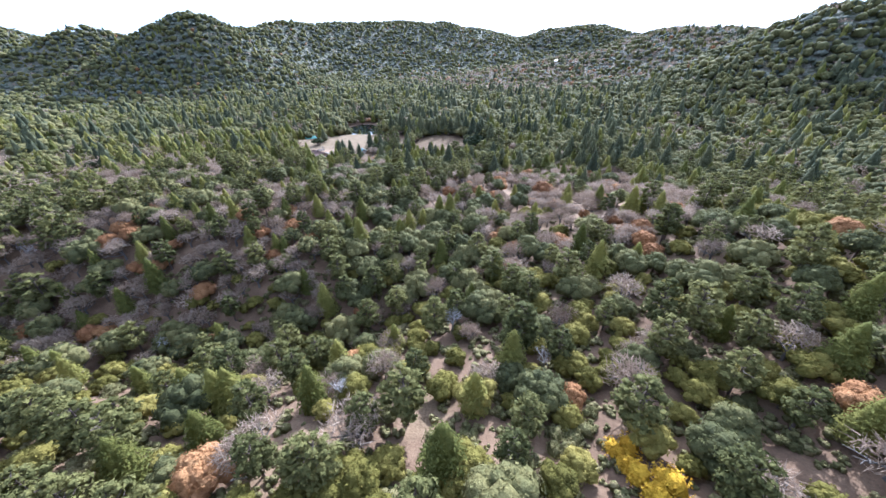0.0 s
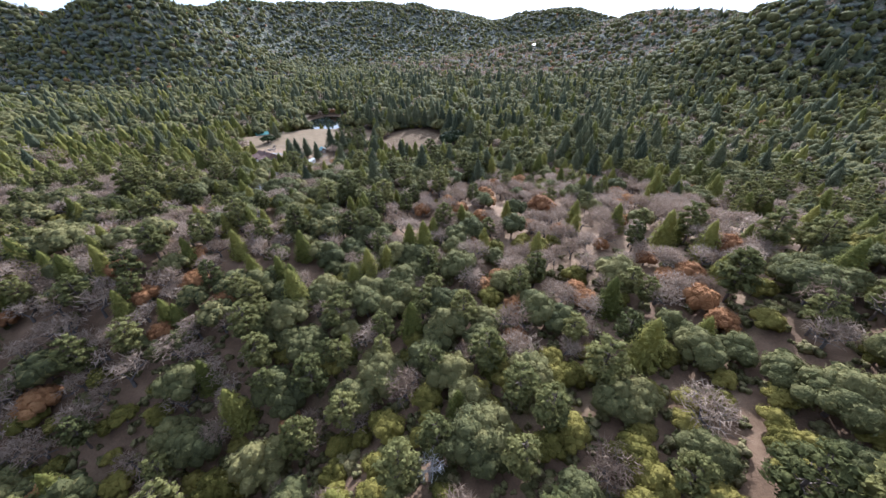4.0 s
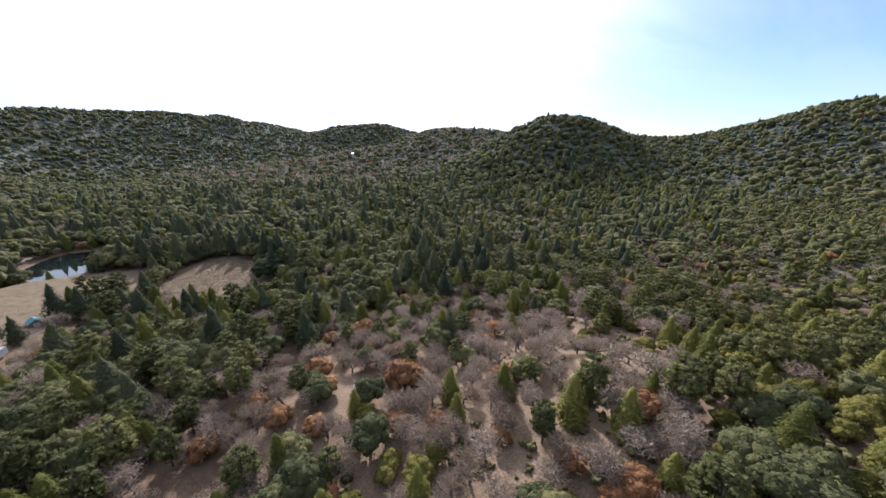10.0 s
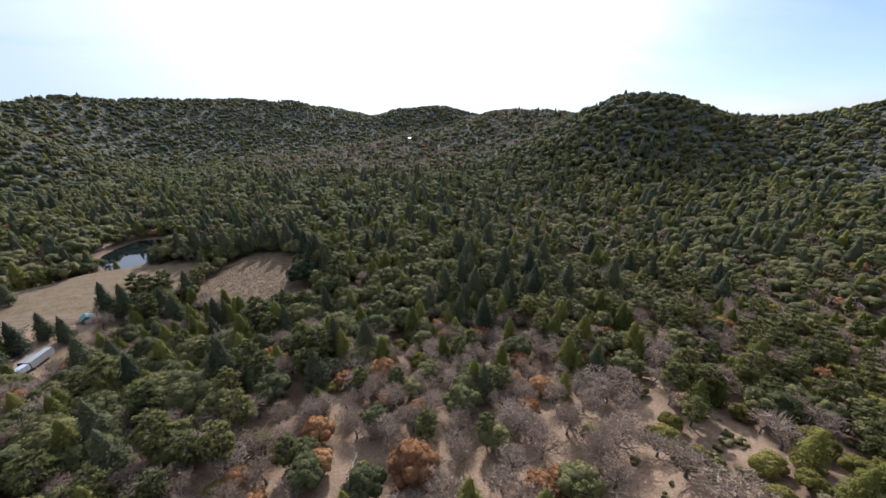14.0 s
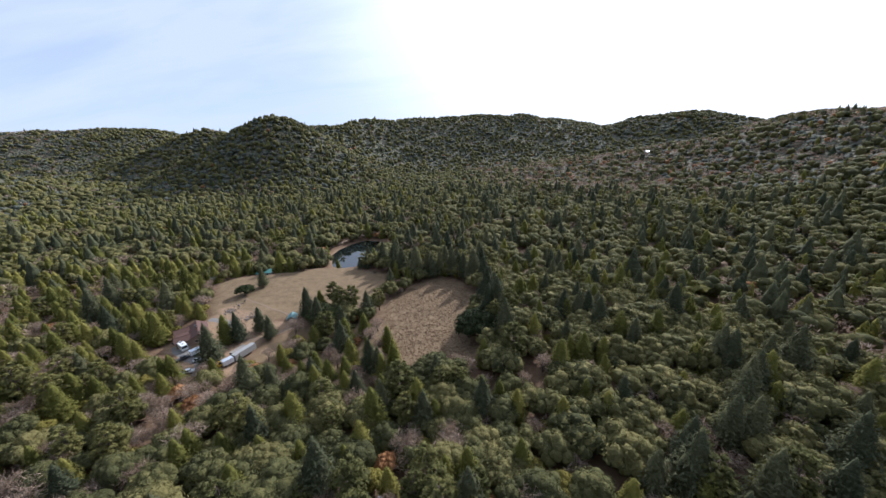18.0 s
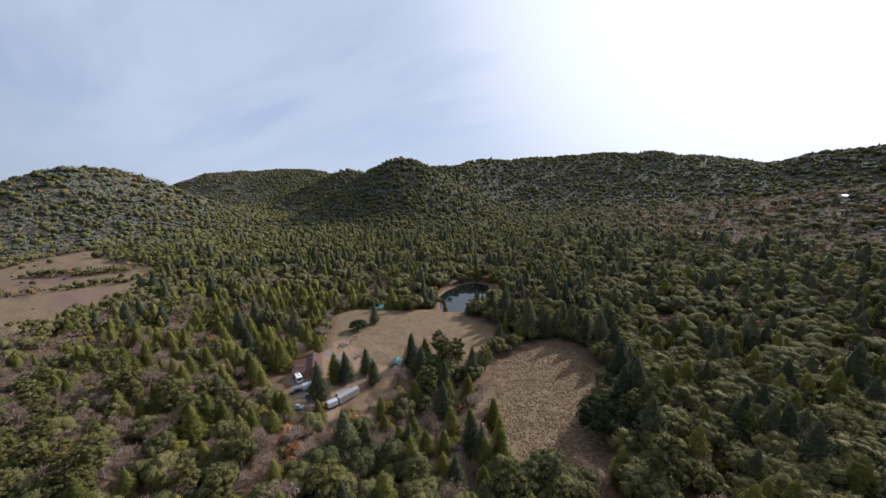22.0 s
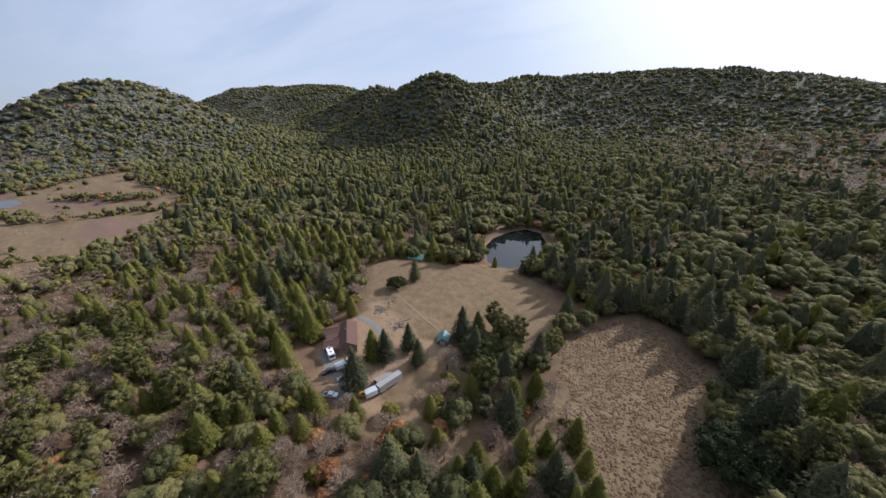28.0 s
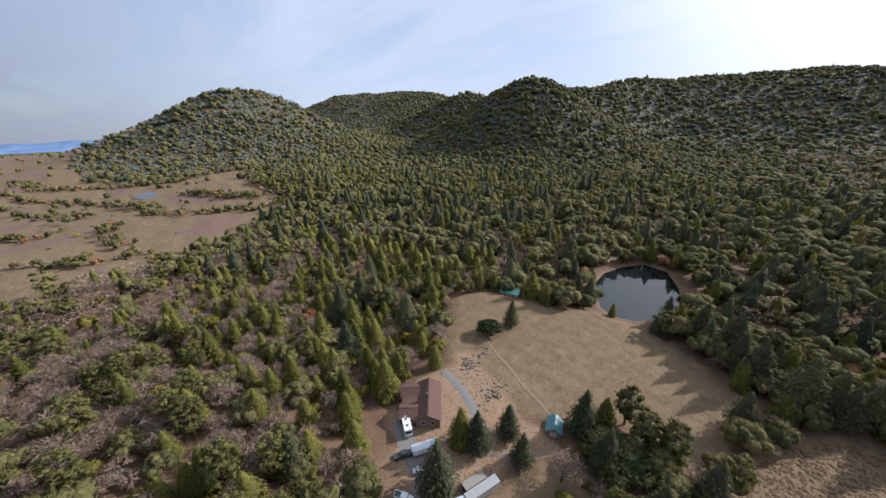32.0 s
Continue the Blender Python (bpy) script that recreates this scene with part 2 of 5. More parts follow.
def ground_material():
    """Dry soil, leaf litter, pale grass and worn earth; the shares come from the lie of the land."""
    m, n, link, b = mat("dry_ground", 0.95, 0, 0.15)
    big, mid, fine = noise_node(n, link, 0.03, 5), noise_node(n, link, 0.25, 6, 0.6), noise_node(n, link, 2.2, 5, 0.65)
    soil = ramp(n, [(0.3, (0.105, 0.064, 0.038)), (0.5, (0.17, 0.107, 0.063)), (0.7, (0.26, 0.17, 0.104))])
    link(mid.outputs["Fac"], soil.inputs[0])
    litter = ramp(n, [(0.3, (0.07, 0.045, 0.03)), (0.7, (0.165, 0.102, 0.062))])
    link(fine.outputs["Fac"], litter.inputs[0])
    base = blend(n, link, big.outputs["Fac"], litter.outputs["Color"], soil.outputs["Color"])
    grass = ramp(n, [(0.25, (0.085, 0.058, 0.034)), (0.4, (0.14, 0.102, 0.056)), (0.52, (0.185, 0.128, 0.073)), (0.62, (0.21, 0.15, 0.086)), (0.78, (0.3, 0.21, 0.135))])
    sw = n.new("ShaderNodeMath")
    sw.operation = "MULTIPLY_ADD"
    sw.inputs[1].default_value, sw.inputs[2].default_value = 0.45, 0.27
    link(mid.outputs["Fac"], sw.inputs[0])
    gadd = n.new("ShaderNodeMath")
    gadd.operation = "MULTIPLY_ADD"
    gadd.inputs[1].default_value = 0.5
    link(fine.outputs["Fac"], gadd.inputs[0])
    hm = n.new("ShaderNodeMath")
    hm.operation = "MULTIPLY_ADD"
    hm.inputs[1].default_value, hm.inputs[2].default_value = 0.6, -0.05
    link(mid.outputs["Fac"], hm.inputs[0])
    link(hm.outputs[0], gadd.inputs[2])
    link(gadd.outputs[0], grass.inputs[0])
    bare = ramp(n, [(0.3, (0.18, 0.112, 0.066)), (0.5, (0.27, 0.18, 0.11)), (0.72, (0.37, 0.265, 0.175))])
    link(fine.outputs["Fac"], bare.inputs[0])
    dark = ramp(n, [(0.3, (0.13, 0.08, 0.06)), (0.7, (0.21, 0.135, 0.1))])
    link(fine.outputs["Fac"], dark.inputs[0])
    brush = ramp(n, [(0.3, (0.048, 0.055, 0.03)), (0.6, (0.08, 0.085, 0.048)), (0.85, (0.108, 0.108, 0.068)), (1.0, (0.135, 0.122, 0.088))])
    where_ = n.new("ShaderNodeNewGeometry")
    crowns = n.new("ShaderNodeTexVoronoi")
    crowns.feature = "SMOOTH_F1"
    crowns.inputs["Scale"].default_value, crowns.inputs["Smoothness"].default_value = 0.1, 0.25
    crowns.inputs["Detail"].default_value, crowns.inputs["Roughness"].default_value = 1.0, 0.45
    link(where_.outputs["Position"], crowns.inputs["Vector"])
    each = n.new("ShaderNodeSeparateColor")
    link(crowns.outputs["Color"], each.inputs[0])
    tint = n.new("ShaderNodeMath")
    tint.operation = "MULTIPLY_ADD"
    tint.inputs[1].default_value = 0.55
    link(each.outputs[0], tint.inputs[0])
    link(mid.outputs["Fac"], tint.inputs[2])
    link(tint.outputs[0], brush.inputs[0])
    col = base
    for key, layer in (("brush", brush), ("grass", grass), ("worn", bare), ("sedge", dark)):
        at = n.new("ShaderNodeAttribute")
        at.attribute_name = key
        edge = n.new("ShaderNodeMath")
        edge.operation = "MULTIPLY_ADD"
        edge.inputs[1].default_value = 0.7
        link(fine.outputs["Fac"], edge.inputs[0])
        off = n.new("ShaderNodeMath")
        off.operation = "MULTIPLY_ADD"
        off.inputs[1].default_value, off.inputs[2].default_value = 1.7, -0.7
        link(at.outputs["Fac"], off.inputs[0])
        link(off.outputs[0], edge.inputs[2])
        edge.use_clamp = True
        col = blend(n, link, edge.outputs[0], col, layer.outputs["Color"])
    link(col, b.inputs["Base Color"])
    bp = n.new("ShaderNodeBump")
    bp.inputs["Strength"].default_value, bp.inputs["Distance"].default_value = 0.6, 0.3
    link(fine.outputs["Fac"], bp.inputs["Height"])
    share = n.new("ShaderNodeAttribute")
    share.attribute_name = "brush"
    swell = n.new("ShaderNodeMath")
    swell.operation = "MULTIPLY"
    link(crowns.outputs["Distance"], swell.inputs[0])
    link(share.outputs["Fac"], swell.inputs[1])
    bp2 = n.new("ShaderNodeBump")
    bp2.invert = True
    bp2.inputs["Strength"].default_value, bp2.inputs["Distance"].default_value = 1.0, 9.0
    link(swell.outputs[0], bp2.inputs["Height"])
    link(bp.outputs[0], bp2.inputs["Normal"])
    link(bp2.outputs[0], b.inputs["Normal"])
    return m


GROUND = ground_material()


# ---- mesh helpers ----
def mesh_of(name, verts, faces, mats, index=None, tone=None, smooth=False):
    """A mesh from arrays of vertices and triangles."""
    me = bpy.data.meshes.new(name)
    verts, faces = np.asarray(verts, np.float32), np.asarray(faces, np.int32)
    k = faces.shape[1]
    me.vertices.add(len(verts))
    me.vertices.foreach_set("co", verts.ravel())
    me.loops.add(faces.size)
    me.loops.foreach_set("vertex_index", faces.ravel())
    me.polygons.add(len(faces))
    me.polygons.foreach_set("loop_start", np.arange(0, faces.size, k, dtype=np.int32))
    for m in mats:
        me.materials.append(m)
    if index is not None:
        me.polygons.foreach_set("material_index", np.asarray(index, np.int32))
    me.polygons.foreach_set("use_smooth", np.full(len(faces), smooth))
    me.update(calc_edges=True)
    if tone is not None:
        me.attributes.new("tone", "FLOAT", "FACE").data.foreach_set("value", np.asarray(tone, np.float32))
    return me


def part(name, bm, material, parent, label=""):
    me = bpy.data.meshes.new(name)
    bm.to_mesh(me)
    bm.free()
    me.materials.append(material)
    ob = new(name, me)
    ob.parent = parent
    if label:
        tagged(ob, label)
    return ob


def box(x0, x1, y0, y1, z0, z1, bevel=0.0, m=None):
    bm = bmesh.new()
    bmesh.ops.create_cube(bm, size=1)
    for v in bm.verts:
        v.co = Vector((x0 + (v.co.x + 0.5) * (x1 - x0), y0 + (v.co.y + 0.5) * (y1 - y0), z0 + (v.co.z + 0.5) * (z1 - z0)))
    if bevel:
        bmesh.ops.bevel(bm, geom=bm.edges[:], offset=bevel, segments=2, affect="EDGES", profile=0.7)
    if m is not None:
        bmesh.ops.transform(bm, matrix=m, verts=bm.verts)
    return bm


def prism(outline, thick):
    """A slab over a closed outline of 3D points, thick downwards."""
    bm = bmesh.new()
    top = [bm.verts.new(p) for p in outline]
    low = [bm.verts.new((p[0], p[1], p[2] - thick)) for p in outline]
    bm.faces.new(top)
    bm.faces.new(low[::-1])
    for i in range(len(top)):
        j = (i + 1) % len(top)
        bm.faces.new((top[i], low[i], low[j], top[j]))
    bmesh.ops.recalc_face_normals(bm, faces=bm.faces[:])
    return bm


def rod(r0, r1, a, b, sides=8):
    bm = bmesh.new()
    d = Vector(b) - Vector(a)
    bmesh.ops.create_cone(bm, cap_ends=True, segments=sides, radius1=r0, radius2=r1, depth=d.length)
    bmesh.ops.transform(bm, matrix=Matrix.Translation((Vector(a) + Vector(b)) / 2) @ d.to_track_quat("Z", "Y").to_matrix().to_4x4(), verts=bm.verts)
    return bm


# ---- the lie of the land ----
WEST_HILLS = [
    (-590, 980, 190, 170, 157.2),
    (-1750, 1500, 450, 400, 204.0),
    (-1230, 450, 240, 280, 169.7),
    (-620, 1500, 260, 220, 162.0),
    (-1080, 1200, 260, 220, 154.9),
    (-2200, 1150, 350, 350, 164.1),
    (-800, 980, 170, 200, 46.9),
    (-560, 380, 250, 200, 12.1),
    (-1050, 900, 150, 200, -18.3),
    (-650, 1250, 170, 150, 94.5),
]
FAR_HILLS = [
    (600, 590, 195, 135, 95.5),
    (640, 930, 230, 230, 99.6),
    (1120, 260, 260, 300, 145.5),
    (1000, -250, 300, 300, 35.2),
    (850, 650, 250, 200, 55.5),
    (650, 1750, 400, 300, 171.5),
    (380, 2400, 500, 300, 140.2),
    (-150, 1800, 450, 350, 53.3),
    (-420, 1750, 260, 220, 114.3),
    (0, 750, 300, 220, 9.9),
    (270, 1150, 250, 200, 43.7),
    (-250, 600, 200, 180, 4.2),
    (80, 2100, 350, 300, 123.5),
    (-250, 2000, 300, 250, 104.1),
    (640, 1180, 220, 200, 65.3),
]
NEAR_SWELLS = [
    (110, 75, 60, 75, 26.2),
    (0, -150, 260, 150, 82.4),
    (-330, 120, 150, 150, 10.5),
    (120, 320, 90, 70, 10.8),
    (300, 330, 150, 120, -8.4),
    (0, 170, 130, 70, 12.5),
    (-150, 200, 90, 90, 12.7),
]
FIELD = [(-36, 346), (-14, 390), (7, 384), (20, 366), (19, 337), (30, 311), (22, 292), (4, 282), (-10, 300), (-28, 326)]
PASTURE = [(-156, 343), (-154, 356), (-104, 382), (-64, 397), (-42, 374), (-38, 340), (-52, 330), (-67, 332), (-82, 312), (-91, 298), (-116, 297), (-130, 312)]
YARD = [(-113, 268), (-118, 284), (-119, 299), (-127, 318), (-84, 313), (-71, 309), (-77, 294), (-73, 283), (-72, 268), (-84, 263), (-101, 266)]
POND = [(-97, 402), (-89, 405), (-82, 415), (-76, 428), (-79, 442), (-88, 462), (-100, 480), (-114, 482), (-122, 466), (-125, 447), (-122, 430), (-113, 416), (-106, 405)]
VALLEY = [(-250, 60), (-300, 195), (-345, 270), (-395, 305), (-470, 340), (-520, 331), (-585, 322), (-650, 324), (-785, 353), (-800, 328), (-755, 292), (-715, 255), (-730, 205), (-830, 130), (-1000, 95), (-1500, 60), (-3000, 0), (-3000, -900), (-500, -700)]
POND_LEVEL = -83.6


def inside(x, y, poly):
    """Signed: metres inside (plus) or outside (minus) an outline, for arrays."""
    x, y = np.asarray(x, float), np.asarray(y, float)
    best, odd = np.full(x.shape, 1e9), np.zeros(x.shape, bool)
    for (ax, ay), (bx, by) in zip(poly, poly[1:] + poly[:1]):
        dx, dy = bx - ax, by - ay
        s = np.clip(((x - ax) * dx + (y - ay) * dy) / (dx * dx + dy * dy), 0, 1)
        best = np.minimum(best, np.hypot(x - ax - s * dx, y - ay - s * dy))
        with np.errstate(divide="ignore", invalid="ignore"):
            odd ^= ((ay > y) != (by > y)) & (x < dx * (y - ay) / (by - ay if by != ay else 1e-9) + ax)
    return np.where(odd, best, -best)


def smooth(v, a, b):
    s = np.clip((v - a) / (b - a), 0, 1)
    return s * s * (3 - 2 * s)


def waves(x, y, size, seed, octaves=4):
    """Cheap smooth noise for arrays, about -1 to 1."""
    rng = np.random.default_rng(seed)
    out, amp, total = np.zeros(np.shape(x)), 1.0, 0.0
    for k in range(octaves):
        for _ in range(5):
            a, ph = rng.uniform(0, 2 * math.pi), rng.uniform(0, 2 * math.pi)
            f = 2 * math.pi / (size / 1.9**k) * rng.uniform(0.7, 1.3)
            out += amp * np.sin((x * math.cos(a) + y * math.sin(a)) * f + ph + 1.3 * np.sin((x * math.sin(a) - y * math.cos(a)) * f * 0.6 + ph))
        total += amp * 2.2
        amp *= 0.55
    return out / total


def height(x, y):
    x, y = np.asarray(x, float), np.asarray(y, float)
    z = np.full(x.shape, -84.0)
    for cx, cy, sx, sy, h in WEST_HILLS + FAR_HILLS + NEAR_SWELLS:
        z += h * np.exp(-(((x - cx) / sx) ** 2) - ((y - cy) / sy) ** 2)
    z -= 150 * smooth(-x - 0.8 * y, 1400, 3900)
    z -= 13 * np.exp(-(((y - 88 - 0.12 * x - 6 * np.sin(x / 31)) / 21) ** 2)) * smooth(-x, -15, 40) * smooth(x, -330, -200)
    z += 9 * np.exp(-(((y - 140 - 0.1 * x) / 26) ** 2)) * smooth(-x, 20, 80) * smooth(x, -330, -200)
    far = np.hypot(x, y - 250)
    z += waves(x, y, 260, 3) * (2 + 5 * smooth(far, 450, 1500)) + waves(x, y, 38, 4, 3) * 0.9
    flat = smooth(np.maximum.reduce([inside(x, y, FIELD), inside(x, y, PASTURE), inside(x, y, YARD)]), -22, 3)
    level = -82.2 + 5.2 * smooth(-x, 55, 112) + waves(x, y, 60, 5, 3) * 0.5
    z = z * (1 - flat) + level * flat
    shore = inside(x, y, POND)
    z = np.where(shore > -14, z * (1 - smooth(shore, -14, -4)) + (POND_LEVEL + 1.3) * smooth(shore, -14, -4), z)
    z -= 3.2 * smooth(shore, -4.0, 3.0)
    return z


def ground_sheet():
    def lines(lo, hi, step, end_lo, end_hi):
        mid = list(np.arange(lo, hi + step / 2, step))
        d, v = step, hi
        up, down = [], []
        while v < end_hi:
            d *= 1.07
            v += d
            up.append(min(v, end_hi))
        d, v = step, lo
        while v > end_lo:
            d *= 1.07
            v -= d
            down.append(max(v, end_lo))
        return np.array(down[::-1] + mid + up)

    xs, ys = lines(-180, 170, 2.4, -4600, 4600), lines(15, 480, 2.4, -1500, 4850)
    gx, gy = np.meshgrid(xs, ys)
    gz = height(gx, gy)
    verts = np.stack([gx.ravel(), gy.ravel(), gz.ravel()], 1)
    w, h = len(xs), len(ys)
    i = (np.arange(h - 1)[:, None] * w + np.arange(w - 1)).ravel()
    faces = np.stack([i, i + 1, i + w + 1, i + w], 1)
    me = mesh_of("ground", verts, faces, [GROUND], smooth=True)
    x, y = gx.ravel(), gy.ravel()
    wob = waves(x, y, 24, 9) * 4
    field, past, yard, vall = (inside(x, y, p) + wob for p in (FIELD, PASTURE, YARD, VALLEY))
    grass = np.maximum.reduce([smooth(field, -3, 3), 0.85 * smooth(1.25 - np.hypot((x + 38) / 36, (y - 290) / 30), 0, 0.4), smooth(past, -3, 3), smooth(vall, -20, 20)])
    glade = smooth(waves(x, y, 55, 12), 0.25, 0.6) * 0.5 * (1 - smooth(np.hypot(x, y - 230), 300, 500))
    worn = np.maximum.reduce([smooth(yard, -2, 4) * 0.8, 0.35 * smooth(inside(x, y, POND), -5, -2), 0.3 * clearing(x, y), 0.62 * smooth(1.15 - np.hypot((x - 66) / 74, (y - 160) / 58) + 0.4 * waves(x, y, 30, 44), 0, 0.5)])
    sedge = smooth(waves(x, y, 150, 15), 0.2, 0.5) * smooth(vall, 0, 40)
    brush = smooth(np.hypot(x, y - 230), 230, 420) * (1 - smooth(vall, -30, 20)) * (1.0 - 0.25 * smooth(waves(x, y, 60, 17), 0.2, 0.7) * smooth(900 - np.hypot(x, y - 230), 0, 200))
    for key, v in (("brush", brush), ("grass", np.maximum(grass, glade)), ("worn", worn), ("sedge", sedge)):
        me.attributes.new(key, "FLOAT", "POINT").data.foreach_set("value", v.astype(np.float32))
    tagged(new("ground", me), "dry brown hillside soil with leaf litter and grass", "ground", kind="structure")


def clearing(x, y):
    """Sandy openings near the start, on the low ridge, and among the bare oaks."""
    out = np.zeros(np.shape(x))
    for cx, cy, rx, ry, turn in ((-14, 50, 5, 22, 30), (-34, 42, 4, 16, 40), (96, 112, 3.5, 20, -50), (70, 150, 2.6, 30, -35), (38, 130, 2.2, 24, -20), (86, 140, 2, 30, -55), (-5, 170, 3, 16, 10), (15, 205, 4, 18, 30), (112, 72, 4.5, 18, -40), (172, 178, 8, 16, 0), (-95, 262, 12, 12, 0), (-60, 268, 14, 10, 0)):
        a = math.radians(turn)
        u, v = (x - cx) * math.cos(a) + (y - cy) * math.sin(a), -(x - cx) * math.sin(a) + (y - cy) * math.cos(a)
        out = np.maximum(out, smooth(1.25 - np.hypot(u / rx, v / ry) + waves(x, y, 13, 21) * 0.25, 0, 0.5))
    return out


ground_sheet()

# pond
def pond():
    m, n, link, b = mat("pond_water", 0.04, 0, 0.5)
    b.inputs["Base Color"].default_value = (0.012, 0.016, 0.015, 1)
    t = noise_node(n, link, 1.2, 3)
    bp = n.new("ShaderNodeBump")
    bp.inputs["Strength"].default_value, bp.inputs["Distance"].default_value = 0.05, 0.02
    link(t.outputs["Fac"], bp.inputs["Height"])
    link(bp.outputs[0], b.inputs["Normal"])
    c = Vector((-101, 441))
    outline = []
    for i in range(96):
        a = i / 96 * 2 * math.pi
        outline.append((c.x + 34 * math.cos(a), c.y + 52 * math.sin(a), POND_LEVEL))
    ob = part("pond_water", prism(outline, 0.3), m, None)
    tagged(ob, "still dark pond water reflecting the pale sky", "pond", kind="structure")


pond()


def far_ranges():
    """Ranges on the horizon, beyond the valley; their blue is haze painted as base colour."""
    m, n, link, b = mat("hazed_range", 1.0, 0, 0)
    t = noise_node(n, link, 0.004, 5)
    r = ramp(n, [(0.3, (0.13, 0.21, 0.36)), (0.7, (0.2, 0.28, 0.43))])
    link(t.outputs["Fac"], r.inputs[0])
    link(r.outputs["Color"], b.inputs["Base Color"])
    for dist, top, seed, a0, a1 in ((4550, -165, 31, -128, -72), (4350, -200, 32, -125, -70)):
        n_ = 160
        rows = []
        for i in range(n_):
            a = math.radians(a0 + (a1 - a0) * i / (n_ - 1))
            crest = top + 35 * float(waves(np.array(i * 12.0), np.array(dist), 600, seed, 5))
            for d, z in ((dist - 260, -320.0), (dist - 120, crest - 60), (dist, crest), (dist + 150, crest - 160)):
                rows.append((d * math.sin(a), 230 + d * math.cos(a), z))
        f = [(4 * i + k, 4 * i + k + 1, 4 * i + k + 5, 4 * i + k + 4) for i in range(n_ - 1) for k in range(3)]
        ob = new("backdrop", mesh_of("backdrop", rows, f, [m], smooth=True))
        tagged(ob, "distant mountain range beyond the valley, painted haze-blue", "mountains", kind="structure")


far_ranges()


# ---- trees: shapes ----
def shells(rng, centers, radii, squash, count, size, up=0.05):
    """Leaf clumps as small triangles over the outsides of several lobes."""
    k = len(centers)
    which = rng.choice(k, count, p=(radii**2) / (radii**2).sum())
    d = rng.normal(size=(count, 3))
    d[:, 2] = np.abs(d[:, 2]) * np.where(rng.random(count) < 0.8, 1, -0.6)
    d /= np.linalg.norm(d, axis=1)[:, None]
    r = radii[which] * rng.uniform(0.8, 1.12, count)
    p = centers[which] + d * r[:, None] * np.array([1, 1, squash])
    nrm = d + rng.normal(size=(count, 3)) * 0.42
    nrm[:, 2] += up
    return tri_at(rng, p, nrm, size * rng.uniform(0.6, 1.4, count))


def tri_at(rng, p, nrm, size, stretch=1.0, along=None, wide=0.8):
    n = len(p)
    nrm = nrm / np.linalg.norm(nrm, axis=1)[:, None]
    a = rng.normal(size=(n, 3)) if along is None else along
    u = a - (a * nrm).sum(1)[:, None] * nrm
    u /= np.linalg.norm(u, axis=1)[:, None] + 1e-9
    v = np.cross(nrm, u)
    s = np.asarray(size)[:, None]
    j = rng.uniform(-0.35, 0.35, (n, 1))
    corners = np.stack([p + u * s * stretch, p - u * s * 0.6 * stretch + v * s * wide * (1 + j), p - u * s * 0.6 * stretch - v * s * wide * (1 - j)], 1)
    return corners.reshape(-1, 3), np.arange(3 * n).reshape(n, 3)


def blob(rng, c, r, squash, rough=0.18, seg=6, rings=3):
    """A rough closed core of a lobe."""
    v = [(0, 0, 1.0)]
    for i in range(1, rings + 1):
        th = math.pi * i / (rings + 1)
        for j in range(seg):
            a = 2 * math.pi * (j + 0.5 * (i % 2)) / seg
            v.append((math.sin(th) * math.cos(a), math.sin(th) * math.sin(a), math.cos(th)))
    v.append((0, 0, -1.0))
    v = np.array(v)
    v *= (1 + rng.uniform(-rough, rough, (len(v), 1)))
    v = v * r * np.array([1, 1, squash]) + c
    f = [(0, 1 + j, 1 + (j + 1) % seg) for j in range(seg)]
    for i in range(rings - 1):
        for j in range(seg):
            a, b = 1 + i * seg + j, 1 + i * seg + (j + 1) % seg
            f += [(a, a + seg, b), (b, a + seg, b + seg)]
    last, base = len(v) - 1, 1 + (rings - 1) * seg
    f += [(base + j, last, base + (j + 1) % seg) for j in range(seg)]
    return v, np.array(f)


def limb(a, b, r0, r1, sides=4):
    """A tapered stick between two points."""
    a, b = np.asarray(a, float), np.asarray(b, float)
    d = b - a
    d /= np.linalg.norm(d) + 1e-9
    u = np.cross(d, [0.3, 0.9, 0.2])
    u /= np.linalg.norm(u) + 1e-9
    w = np.cross(d, u)
    ang = np.arange(sides) / sides * 2 * math.pi
    ring = np.cos(ang)[:, None] * u + np.sin(ang)[:, None] * w
    v = np.vstack([a + ring * r0, b + ring * r1])
    f = []
    for i in range(sides):
        j = (i + 1) % sides
        f += [(i, j, sides + j), (i, sides + j, sides + i)]
    return v, np.array(f)


def joined(pieces):
    vs, fs, n = [], [], 0
    for v, f in pieces:
        vs.append(v)
        fs.append(f + n)
        n += len(v)
    return np.vstack(vs), np.vstack(fs)


